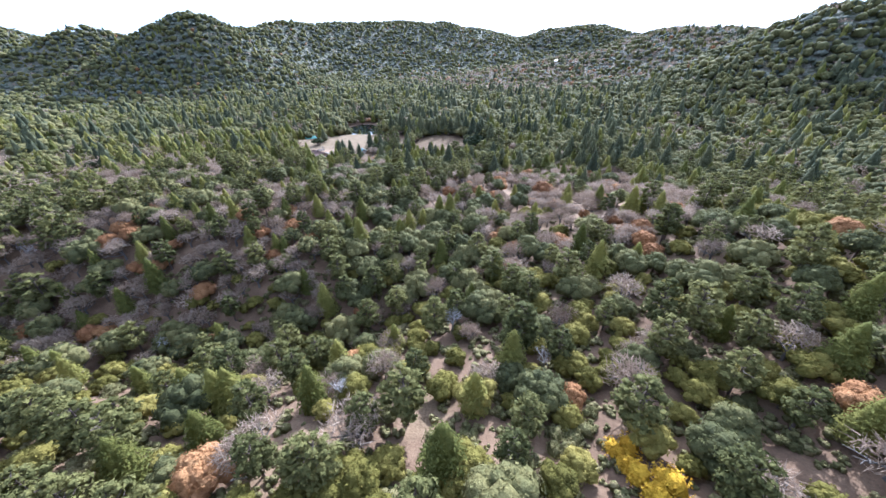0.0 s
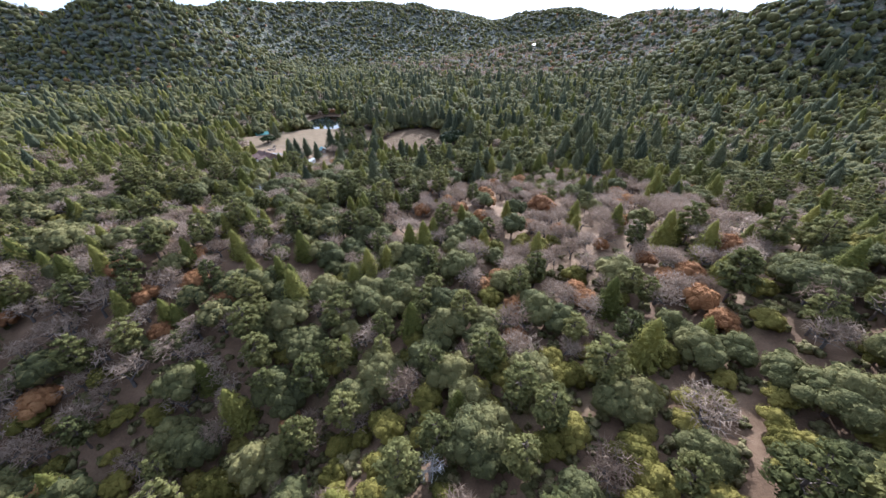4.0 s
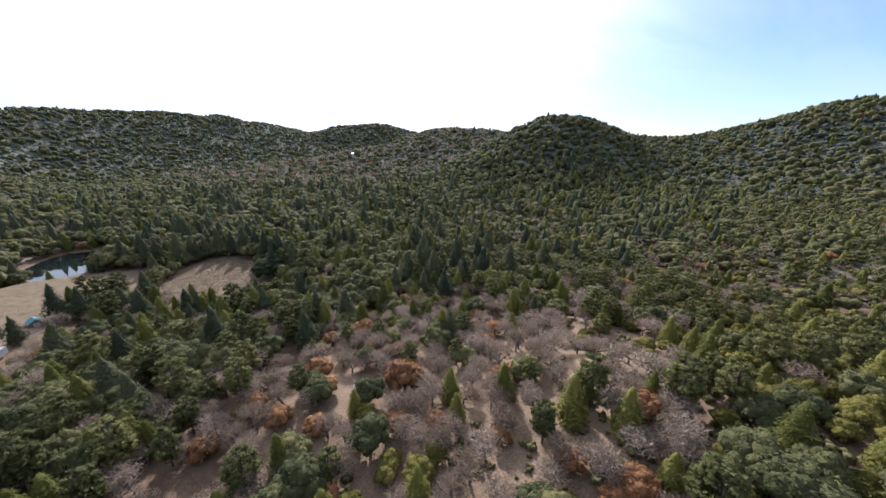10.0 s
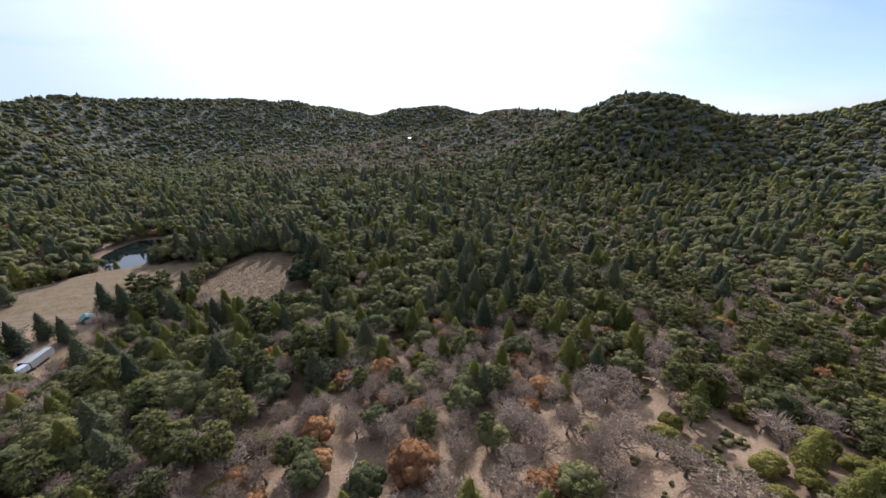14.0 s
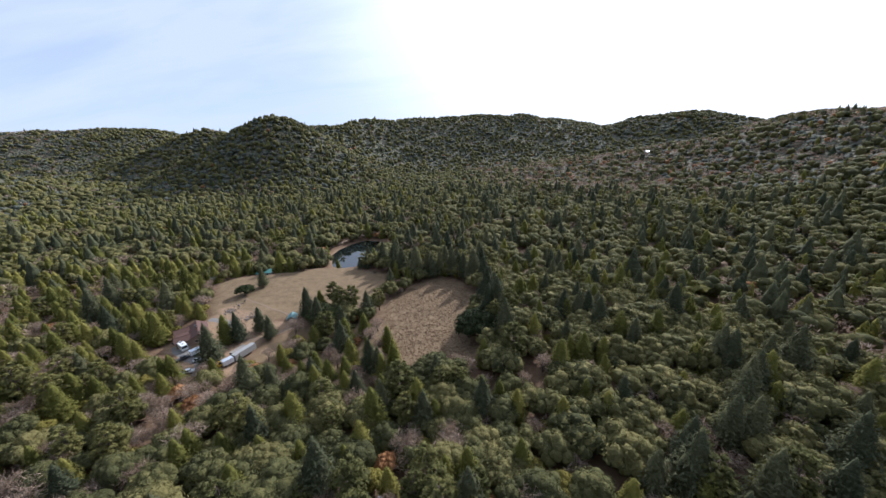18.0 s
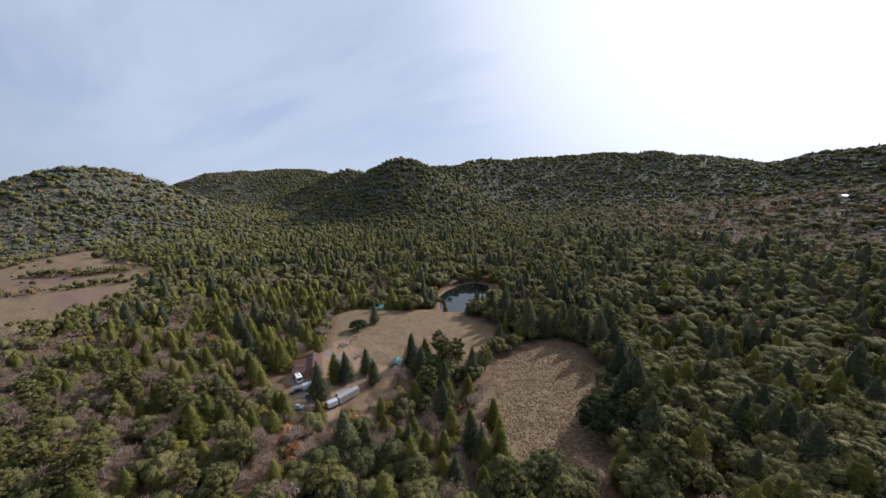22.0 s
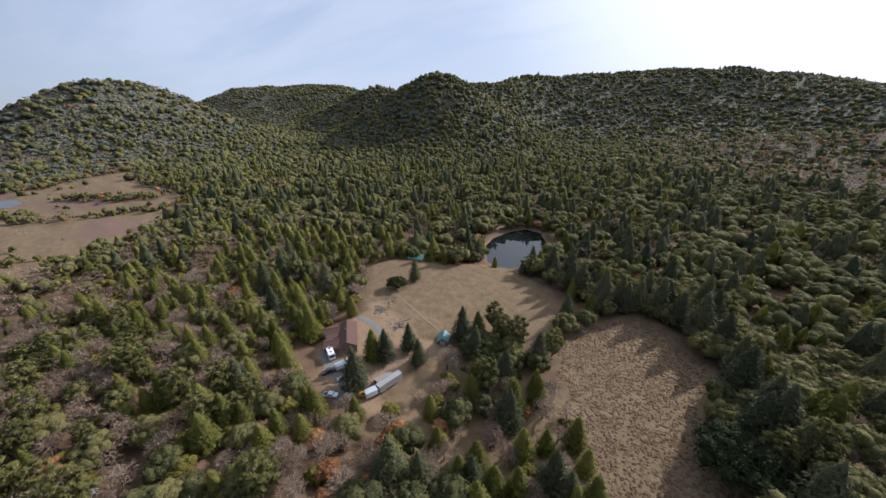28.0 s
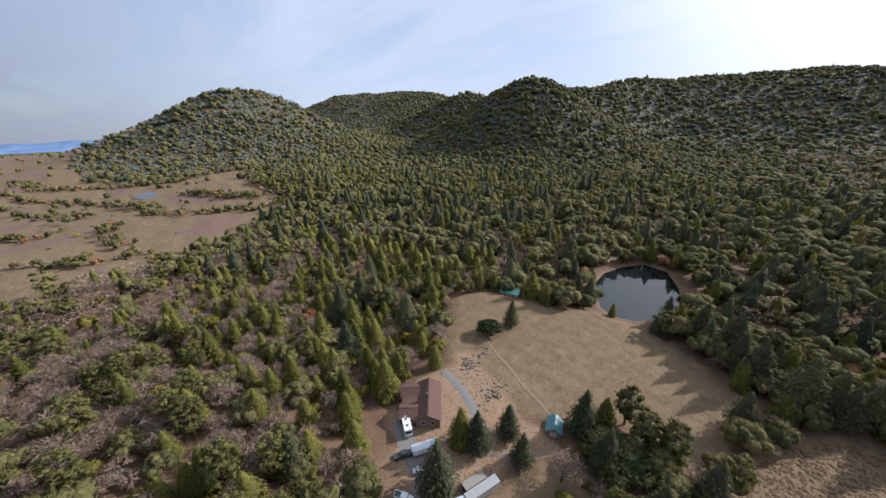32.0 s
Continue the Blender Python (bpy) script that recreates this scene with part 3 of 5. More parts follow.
# every maker gives (wood, leaves) for a tree about 1 high: two pairs of vertices and triangles
def make_oak(seed, level):
    """Broad evergreen oak: one soft dome of overlapping lobes, ragged with leaf sprays."""
    rng = np.random.default_rng(seed)
    lobes = {0: 15, 1: 9, 2: 5, 3: 2}[level]
    ang = np.arange(lobes) * 2.4 + rng.uniform(0, 6)
    rad = np.sqrt((np.arange(lobes) + 0.2) / lobes) * (0.4, 0.38, 0.33, 0.2)[level]
    c = np.stack([np.cos(ang) * rad, np.sin(ang) * rad, 0.66 - 0.95 * rad**1.5 + rng.uniform(-0.07, 0.07, lobes)], 1)
    r = rng.uniform(0.17, 0.27, lobes) * (1.0, 1.1, 1.3, 1.95)[level]
    squash = (0.95, 0.95, 1.0, 0.95)[level]
    leaves = [shells(rng, c, r, squash, {0: 900, 1: 280, 2: 40, 3: 4}[level], {0: 0.028, 1: 0.04, 2: 0.055, 3: 0.08}[level])]
    for ci, ri in zip(c, r):
        leaves.append(blob(rng, ci, ri * (0.84, 0.86, 0.95, 0.95)[level], squash, (0.18, 0.18, 0.18, 0.18)[level], *((7, 4), (6, 3), (6, 2), (6, 2))[level]))
    wood = [limb((0, 0, -0.06), (0.01, 0.01, 0.42), 0.045, 0.028, 6 if level == 0 else 3)]
    if level == 0:
        for k in range(6):
            wood.append(limb((0.01, 0.01, 0.22 + 0.03 * k), c[k] * 0.92, 0.024, 0.008, 4))
    return joined(wood), joined(leaves)


def cone_core(rng, rings, seg, low, shape, ragged=0.2):
    """The shaded inside of a conifer: a tapering body whose tiers reach out and fall back."""
    v = []
    for i in range(rings):
        s = i / rings
        for q in range(seg):
            t = 2 * math.pi * (q + 0.5 * (i % 2)) / seg
            r = shape(s) * (1.0 if (q + i) % 2 else 0.74) * rng.uniform(1 - ragged, 1 + ragged)
            v.append((math.cos(t) * r, math.sin(t) * r, low + (0.97 - low) * (s - (0.02 if (q + i) % 2 else 0.0)) + rng.uniform(-0.012, 0.012)))
    v.append((0, 0, 0.985))
    f = []
    for i in range(rings - 1):
        for q in range(seg):
            a, b = i * seg + q, i * seg + (q + 1) % seg
            f += [(a, b, a + seg), (b, b + seg, a + seg)]
    f += [((rings - 1) * seg + q, (rings - 1) * seg + (q + 1) % seg, rings * seg) for q in range(seg)]
    return np.array(v), np.array(f)


def make_conifer(seed, level, slim, low, sharp, ragged):
    """A closed cone of many boughs with feathered ends that turn upwards."""
    rng = np.random.default_rng(seed)

    def shape(s):
        return slim * 0.25 * max(1 - s, 0.0) ** sharp * min(1.0, 0.62 + 3.2 * s) + 0.008

    leaves = [cone_core(rng, *((9, 9), (7, 8), (5, 6), (3, 5))[level], low, lambda q: shape(q) * (0.84 if level < 2 else 0.95), ragged)]
    n = {0: 900, 1: 300, 2: 48, 3: 6}[level]
    s = 1 - (1 - rng.uniform(0, 1, n)) ** 0.6
    tier = np.round(s * 13) / 13
    s = np.where(rng.random(n) < 0.6, tier, s) * 0.97
    a = rng.uniform(0, 2 * math.pi, n)
    rr = np.array([shape(q) for q in s]) * rng.uniform(0.72, 1.0 + 0.7 * ragged, n)
    out = np.stack([np.cos(a), np.sin(a), np.zeros(n)], 1)
    p = out * rr[:, None]
    p[:, 2] = low + (0.97 - low) * s + rng.normal(size=n) * 0.008
    nrm = out * 0.8 + rng.normal(size=(n, 3)) * 0.3 + [0, 0, 0.55]
    along = out * 0.9 + rng.normal(size=(n, 3)) * 0.25 + [0, 0, 0.35]
    leaves.append(tri_at(rng, p, nrm, (0.024, 0.038, 0.06, 0.09)[level] * (1.2 - 0.6 * s) * rng.uniform(0.6, 1.3, n), 1.3, along, 0.55))
    wood = [limb((0, 0, -0.05), (0, 0, 0.6), 0.017, 0.008, 6 if level == 0 else 3)]
    return joined(wood), joined(leaves)


def make_fir(seed, level):
    return make_conifer(seed, level, 1.0, 0.1, 0.8, 0.26)


def make_pine(seed, level):
    """Open pine: a visible trunk and rounded puffs of needles at the ends of its boughs."""
    rng = np.random.default_rng(seed)
    n = (32, 17, 8, 3)[level]
    s = (np.arange(n) + rng.uniform(0.1, 0.9, n)) / n
    a = np.arange(n) * 2.39996 + rng.uniform(-0.4, 0.4, n)
    reach = 0.175 * np.sqrt(np.clip(1 - (s * 1.02 - 0.3) ** 2 / 0.56, 0.02, 1)) * rng.uniform(0.55, 1.1, n) * np.array([min(1, 0.5 + 2 * q) for q in s])
    z = 0.3 + 0.64 * s
    c = np.stack([np.cos(a) * reach, np.sin(a) * reach, z], 1)
    r = rng.uniform(0.05, 0.08, n) * (1.25 - 0.45 * s) * (1.0, 1.25, 1.55, 2.2)[level]
    leaves = [shells(rng, c, r, 0.8, (800, 260, 36, 4)[level], (0.022, 0.034, 0.06, 0.09)[level], 0.25)]
    for ci, ri in zip(c, r):
        leaves.append(blob(rng, ci, ri * 0.75, 0.8, 0.26, *((5, 2), (5, 2), (5, 2), (5, 2))[level]))
    wood = [limb((0, 0, -0.05), (0.01, 0, 0.9), 0.02, 0.006, 6 if level == 0 else 3)]
    if level < 2:
        for k in range(n):
            wood.append(limb((0.005, 0, z[k] - 0.05), c[k], 0.006, 0.003, 3))
    return joined(wood), joined(leaves)


def make_cedar(seed, level):
    return make_conifer(seed + 500, level, 0.92, 0.04, 0.62, 0.2)


def make_bare(seed, level, twigs=1.0, reach=1.0):
    """Leafless oak: forking limbs and a haze of fine twigs."""
    rng = np.random.default_rng(seed)
    wood, tips = [], []

    def fork(a, d, length, r, depth):
        b = a + d * length
        wood.append(limb(a, b, r, r * 0.6, 4 if depth == 0 else 3))
        if depth == {0: 4, 1: 3, 2: 1, 3: 0}[level]:
            tips.append((b, d))
            return
        for _ in range(3 if depth < 2 else 2):
            nd = d + rng.normal(size=3) * 0.62 * reach
            nd[2] = abs(nd[2]) * 0.75 + 0.12
            fork(b, nd / np.linalg.norm(nd), length * rng.uniform(0.62, 0.85), r * 0.58, depth + 1)

    fork(np.array([0, 0, -0.05]), np.array([0.03, 0.02, 1.0]), 0.24, 0.036, 0)
    count = int({0: 580, 1: 270, 2: 76, 3: 24}[level] * twigs)
    tp = np.array([t[0] for t in tips])
    dome_c = np.array([0, 0, 0.46])
    d = rng.normal(size=(count, 3))
    d[:, 2] = np.abs(d[:, 2]) * 0.9 - 0.15
    d /= np.linalg.norm(d, axis=1)[:, None]
    rad = rng.uniform(0.45, 1.0, count) ** 0.6
    p = dome_c + d * rad[:, None] * np.array([0.5, 0.5, 0.5]) * reach
    if level < 2:
        pull = tp[rng.integers(0, len(tp), count)]
        p = p * 0.42 + pull * 0.58
    along = d + rng.normal(size=(count, 3)) * 0.5
    leaves = [tri_at(rng, p, rng.normal(size=(count, 3)), {0: 0.04, 1: 0.046, 2: 0.058, 3: 0.085}[level] * rng.uniform(0.6, 1.4, count), {0: 1.9, 1: 1.9, 2: 1.6, 3: 1.2}[level], along, {0: 0.16, 1: 0.2, 2: 0.34, 3: 0.6}[level])]
    return joined(wood), joined(leaves)


def make_snag(seed, level):
    return make_bare(seed, level, 0.22, 0.8)


def make_scrub(seed, level):
    """Low rounded chaparral bush, many stems from the ground."""
    rng = np.random.default_rng(seed)
    lobes = {0: 6, 1: 4, 2: 3, 3: 3}[level]
    ang = np.arange(lobes) * 2.2 + rng.uniform(0, 6.28)
    rad = rng.uniform(0.15, 0.5, lobes)
    c = np.stack([np.cos(ang) * rad, np.sin(ang) * rad, rng.uniform(0.25, 0.5, lobes)], 1)
    r = rng.uniform(0.3, 0.48, lobes) * (1.0, 1.0, 1.15, 1.35)[level]
    leaves = [shells(rng, c, r, 0.9, {0: 620, 1: 120, 2: 8, 3: 1}[level], {0: 0.05, 1: 0.08, 2: 0.1, 3: 0.1}[level])]
    for ci, ri in zip(c, r):
        leaves.append(blob(rng, ci, ri * (0.8 if level < 2 else 0.98), 0.9 if level < 2 else 1.1, 0.18, 6 if level == 0 else 5, 3 if level == 0 else 2 if level < 3 else 1))
    wood = [limb((0, 0, -0.1), ci * 0.8, 0.03, 0.015, 3) for ci in c[:3]]
    return joined(wood), joined(leaves)


# kind: maker, leaf, wood, height from and to, breadth against height, words
KINDS = {
    "pine_tree": (make_pine, PINE, BARK, 9, 17, 1.25, "open-crowned grey-green pine with a bare lower trunk", "pine tree"),
    "cedar_tree": (make_cedar, CEDAR, BARK, 8, 16, 1.2, "dense cone-shaped yellow-green cedar in the woods", "cedar tree"),
    "oak_tree": (make_oak, OAK, BARK, 6.5, 12, 0.98, "rounded evergreen oak with a dense olive crown", "oak tree"),
    "bare_oak": (make_bare, TWIG, GREYBARK, 8, 13, 1.12, "leafless grey oak with a haze of fine twigs", "bare tree"),
    "rust_oak": (make_oak, RUST, GREYBARK, 5, 8.5, 1.0, "oak holding rust-orange autumn leaves", "autumn tree"),
    "scrub_bush": (make_scrub, SCRUB, BARK, 1.4, 3.4, 1.2, "low rounded olive-grey chaparral bush on dry soil", "shrub"),
    "chaparral_bush": (make_scrub, HAZY_CHAPARRAL, BARK, 3.0, 6.5, 1.1, "grey-green chaparral bush on the steep hillside, paled with painted haze", "shrub"),
    "snag": (make_snag, SILVER, SNAGWOOD, 7, 11, 0.9, "dead silver-white tree with broken bare branches", "dead tree"),
    "scrub_oak": (make_oak, SCRUB_OAK, BARK, 3.4, 7.4, 1.08, "olive-yellow scrub oak with a lumpy low crown", "oak tree"),
    "fir_tree": (make_fir, FIR, BARK, 12, 22, 1.1, "dark blue-green conifer with a broad cone of boughs", "fir tree"),
}
NAMES = list(KINDS)
VARIANTS = 5


def make_live_oak(seed, level):
    """Old spreading live oak: one dense dome of many lobes."""
    rng = np.random.default_rng(seed)
    lobes = 26
    ang = np.arange(lobes) * 2.4
    rad = np.sqrt((np.arange(lobes) + 0.3) / lobes) * 0.5
    c = np.stack([np.cos(ang) * rad, np.sin(ang) * rad, 0.72 - 1.0 * rad**1.9 + rng.uniform(-0.04, 0.04, lobes)], 1)
    r = rng.uniform(0.14, 0.2, lobes)
    leaves = [shells(rng, c, r, 0.9, 5200, 0.021)]
    for ci, ri in zip(c, r):
        leaves.append(blob(rng, ci, ri * 0.8, 0.9, 0.2, 6, 3))
    wood = [limb((0, 0, -0.05), (0.01, 0.01, 0.3), 0.05, 0.035, 7)]
    for k in range(8):
        wood.append(limb((0.01, 0.01, 0.22), c[k * 3] * 0.9, 0.026, 0.008, 4))
    return joined(wood), joined(leaves)


KINDS["live_oak"] = (make_live_oak, LIVE, BARK, 10, 16, 1.3, "old spreading live oak", "oak tree")


# ---- the forest: where what grows ----
TRACK = [(p[1], p[2]) for p in ((0, -4, 20), (0, 0, 66), (0, 20, 95), (0, 38, 122), (0, 50, 160), (0, 38, 188), (0, 5, 214), (0, -38, 232))]


def shares(x, y):
    """The share of every kind, in the order of NAMES, for arrays of places."""
    out = np.zeros((len(x), len(NAMES)))
    n1, n2, n3 = waves(x, y, 90, 41), waves(x, y, 40, 42), waves(x, y, 300, 43)
    pine, cedar, oak, bare, rust, scrub, chap, snag = (out[:, i] for i in range(8))
    low, fir = out[:, 8], out[:, 9]
    low += 0.3 + 0.3 * np.clip(n3, 0, 1)
    # dark mixed wood of the valley and the slopes beyond
    pine += 0.5 + 0.4 * n1
    cedar += 0.38 + 0.3 * n2
    oak += 1.05 - 0.6 * n1 + 0.2 * n3
    far = smooth(np.hypot(x, y - 200), 250, 450)
    bare += (0.42 + 0.7 * np.clip(n2, 0, 1)) * (1 - 0.6 * far)
    oak += 0.5 * far
    snag += 0.012
    # bare oak belt
    belt = smooth(1.2 - np.hypot((x - 62) / 78, (y - 165) / 62) + 0.25 * n2, 0, 0.5)
    belt = np.maximum(belt, 0.8 * smooth(1.15 - np.hypot((x - 175) / 60, (y - 170) / 40) + 0.3 * n2, 0, 0.5))
    belt = np.maximum(belt, 0.7 * smooth(1.1 - np.hypot((x + 70) / 45, (y - 255) / 26) + 0.3 * n2, 0, 0.5))
    belt = np.maximum(belt, 0.55 * smooth(1.1 - np.hypot((x + 105) / 70, (y - 120) / 50) + 0.4 * n2, 0, 0.5))
    for a, k in ((pine, 0.25), (cedar, 0.35), (oak, 0.35), (bare, 2.6), (rust, 0.0)):
        a *= 1 - belt
        a += belt * k
    rust += belt * 0.42 + 0.04
    # evergreen scrub and oaks on the near ridge
    ridge = smooth(1.2 - np.hypot((x - 20) / 150, (y - 30) / 62) + 0.2 * n2, 0, 0.4)
    ridge = np.maximum(ridge, smooth(1.2 - np.hypot((x - 215) / 110, (y - 120) / 70) + 0.25 * n2, 0, 0.4))
    for a, k in ((pine, 0.55), (cedar, 0.3), (oak, 0.3), (bare, 0.3), (rust, 0.05), (scrub, 0.9), (low, 2.2)):
        a *= 1 - ridge
        a += ridge * k
    # sunlit conifers west of the house
    west = smooth(1.2 - np.hypot((x + 190) / 110, (y - 290) / 85) + 0.2 * n1, 0, 0.5)
    cedar += west * 2.2
    oak *= 1 - 0.6 * west
    bare += west * 0.8
    grey = smooth(1.2 - np.hypot((x + 200) / 90, (y - 215) / 70) + 0.35 * n2, 0, 0.5)
    bare += grey * 2.4
    low += west * 0.5 + grey * 0.6
    rust += grey * 0.12
    # oak woods beyond the field and on the steep hills
    south = smooth(y - 0.35 * x, 360, 430) * smooth(x, -70, 10) * smooth(900 - y, 0, 200)
    oak += south * 1.1
    pine += south * 0.3
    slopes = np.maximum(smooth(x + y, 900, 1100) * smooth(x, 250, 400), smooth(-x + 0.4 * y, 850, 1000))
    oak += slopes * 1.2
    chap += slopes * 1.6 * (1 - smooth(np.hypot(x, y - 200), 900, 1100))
    scrubby = smooth(-x + 0.4 * y, 850, 1000) * smooth(-0.9 * x - y, 250, 420)
    bare += scrubby * 2.6
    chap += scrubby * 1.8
    pine *= 1 - 0.45 * slopes
    # more chaparral far off: its pale colour stands in for haze
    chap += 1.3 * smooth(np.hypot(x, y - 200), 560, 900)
    far_bare = smooth(y, 620, 800) * smooth(x + 0.25 * y, 150, 260) * smooth(1500 - y, 0, 300)
    bare += far_bare * 3.2
    rust += far_bare * 0.5
    open_bank = bank(x, y)
    for a, k in ((pine, 0.45), (cedar, 1.5), (oak, 0.3), (bare, 1.3), (rust, 0.22), (scrub, 0.3), (chap, 0.0), (low, 0.3)):
        a *= 1 - open_bank
        a += open_bank * k
    vale = smooth(inside(x, y, VALLEY), -5, 10)
    for a, k in ((pine, 0.0), (cedar, 0.08), (oak, 0.9), (bare, 0.6), (rust, 0.18), (scrub, 0.6), (chap, 0.0), (snag, 0.0), (low, 0.3)):
        a *= 1 - vale
        a += vale * k
    old = 0.85 * tall_wood(x, y)
    fir += pine * old * 0.75
    oak += 0.25 * old * (1 - vale) * (1 - open_bank)
    pine *= 1 - old
    return out / out.sum(1)[:, None]


def bare_belt(x, y):
    """1 in the heart of the leafless oak wood."""
    return smooth(1.15 - np.hypot((x - 66) / 74, (y - 160) / 58) + 0.2 * waves(x, y, 40, 42), 0, 0.5)


def bank(x, y):
    """1 on the open grassy bank between yard and field, where few and young trees grow."""
    return smooth(1.25 - np.hypot((x + 38) / 36, (y - 290) / 30) + 0.2 * waves(x, y, 25, 57), 0, 0.4)


def density(x, y):
    """0 to 1: how much of the ground is wooded."""
    d = 1.0 + 0.22 * waves(x, y, 45, 51)
    open_ = np.maximum.reduce([smooth(inside(x, y, p), e0, e1) for p, e0, e1 in ((FIELD, -4, -1), (PASTURE, -4, -1), (YARD, -5, -1), (POND, -5, -2.5), (VALLEY, -12, 12))])
    d = d * (1 - open_) * (1 - 0.45 * clearing(x, y))
    within = smooth(inside(x, y, VALLEY), 2, 25)
    lines = smooth(1 - np.abs(waves(x, y, 170, 53)) * 6, 0.1, 0.7) * within * (0.28 + 0.4 * waves(x, y, 60, 54))
    wob = waves(x, y, 30, 55) * 7
    for hedge, wide in HEDGES:
        lines = np.maximum(lines, 0.9 * smooth(wide - line_gap(x, y, hedge) + wob, -3, 4) * (0.75 + 0.4 * waves(x, y, 22, 56)))
    lines = np.maximum(lines, 0.025 * within)
    ridge = smooth(1.2 - np.hypot((x - 85) / 75, (y - 70) / 62), 0, 0.4)
    d *= 1 - 0.1 * ridge
    d *= 1 - 0.08 * smooth(1.2 - np.hypot((x + 20) / 80, (y - 35) / 40), 0, 0.4)
    d *= 1 - 0.06 * bank(x, y)
    d *= 1 - 0.3 * bare_belt(x, y)
    for cx, cy, r in ((-105, 394, 11), (-92, 393, 11), (-137, 364, 13), (-132, 354, 8), (-71, 308, 11), (20, 21, 5), (26, 29, 5)):
        d *= smooth(np.hypot(x - cx, y - cy), r - 1, r + 2)
    return np.maximum(d, lines)


HEDGES = [
    ([(-571, 185), (-520, 207), (-485, 222), (-460, 240)], 11),
    ([(-442, 255), (-440, 273), (-423, 301)], 11),
    ([(-572, 253), (-540, 272), (-508, 289), (-481, 334)], 12),
    ([(-470, 182), (-436, 180), (-397, 188), (-369, 196)], 9),
    ([(-835, 26), (-741, 67), (-690, 96), (-620, 141), (-571, 185)], 8),
    ([(-483, 104), (-460, 122), (-446, 140), (-475, 150)], 6),
    ([(-894, 44), (-775, 94), (-764, 131), (-731, 192), (-707, 241), (-760, 300), (-783, 361)], 16),
    ([(-352, 155), (-344, 187), (-346, 205)], 9),
    ([(-600, 100), (-560, 125), (-520, 160)], 5),
]


def line_gap(x, y, line):
    """Metres from a line of points, for arrays."""
    d = np.full(np.shape(x), 1e9)
    for (ax, ay), (bx, by) in zip(line, line[1:]):
        dx, dy = bx - ax, by - ay
        s = np.clip(((x - ax) * dx + (y - ay) * dy) / (dx * dx + dy * dy), 0, 1)
        d = np.minimum(d, np.hypot(x - ax - s * dx, y - ay - s * dy))
    return d


DRIVE = [(-122.0, 292.2), (-117.8, 300.8), (-107.7, 300.7), (-98.1, 298.1), (-90.9, 294.3), (-86.4, 287.4)]


def tall_wood(x, y):
    """1 where the trees are old and tall: round the pond, the field and the slopes beyond."""
    return smooth(y + 0.25 * np.minimum(x, 0), 160, 280)


def scatter(step, x0, x1, y0, y1, d0, d1, seed):
    rng = np.random.default_rng(seed)
    gx, gy = np.meshgrid(np.arange(x0, x1, step), np.arange(y0, y1, step))
    x = gx.ravel() + rng.uniform(-0.48, 0.48, gx.size) * step
    y = gy.ravel() + rng.uniform(-0.48, 0.48, gx.size) * step
    near = np.full(x.shape, 1e9)
    for (ax, ay), (bx, by) in zip(TRACK, TRACK[1:]):
        dx, dy = bx - ax, by - ay
        s = np.clip(((x - ax) * dx + (y - ay) * dy) / (dx * dx + dy * dy), 0, 1)
        near = np.minimum(near, np.hypot(x - ax - s * dx, y - ay - s * dy))
    ok = (near >= d0) & (near < d1) & (rng.random(x.size) < density(x, y))
    ok &= rng.random(x.size) > 0.2 * tall_wood(x, y) * (d0 < 300)
    ok &= y > 12 - 0.25 * np.abs(x)
    ok &= ~((x > 0) & (y < 0.02 * x + 10)) & (line_gap(x, y, DRIVE) > 4)
    x, y, near = x[ok], y[ok], near[ok]
    cum = np.cumsum(shares(x, y), 1)
    kind = (rng.random(len(x))[:, None] > cum).sum(1).clip(0, len(NAMES) - 1)
    return x, y, kind, near, rng


MESHES = {}


def templates(name, level):
    key = (name, level)
    if key not in MESHES:
        MESHES[key] = [KINDS[name][0](100 * list(KINDS).index(name) + 7 * k + 1, level) for k in range(VARIANTS if name in NAMES else 2)]
    return MESHES[key]


def plant_thing(name, k, x, y, size, turn, label="", leaf=None, lean=0.0, title="", group=""):
    """One tree as a thing of its own: trunk and crown."""
    maker, leaf_m, wood_m, lo, hi, broad, words, cat = KINDS[name]
    key = (name, k, leaf.name if leaf else "")
    if key not in SHARED:
        wood, leaves = templates(name, 0)[k]
        SHARED[key] = (mesh_of(name + "_trunk", *wood, [wood_m]), mesh_of(name + "_crown", *leaves, [leaf or leaf_m], smooth=True))
    base = new(title or name)
    tm, cm = SHARED[key]
    for part_name, me in (("trunk", tm), ("crown", cm)):
        o = new(part_name, me)
        o.parent = base
    base.matrix_basis = pose(x, y, float(height(x, y)) - 0.15, lean, 0, turn) @ Matrix.Diagonal((size * broad, size * broad, size, 1))
    tagged(base, label or words, cat, group or "trees of the " + ("scrub" if name == "scrub_bush" else "woods"))
    return base


SHARED = {}


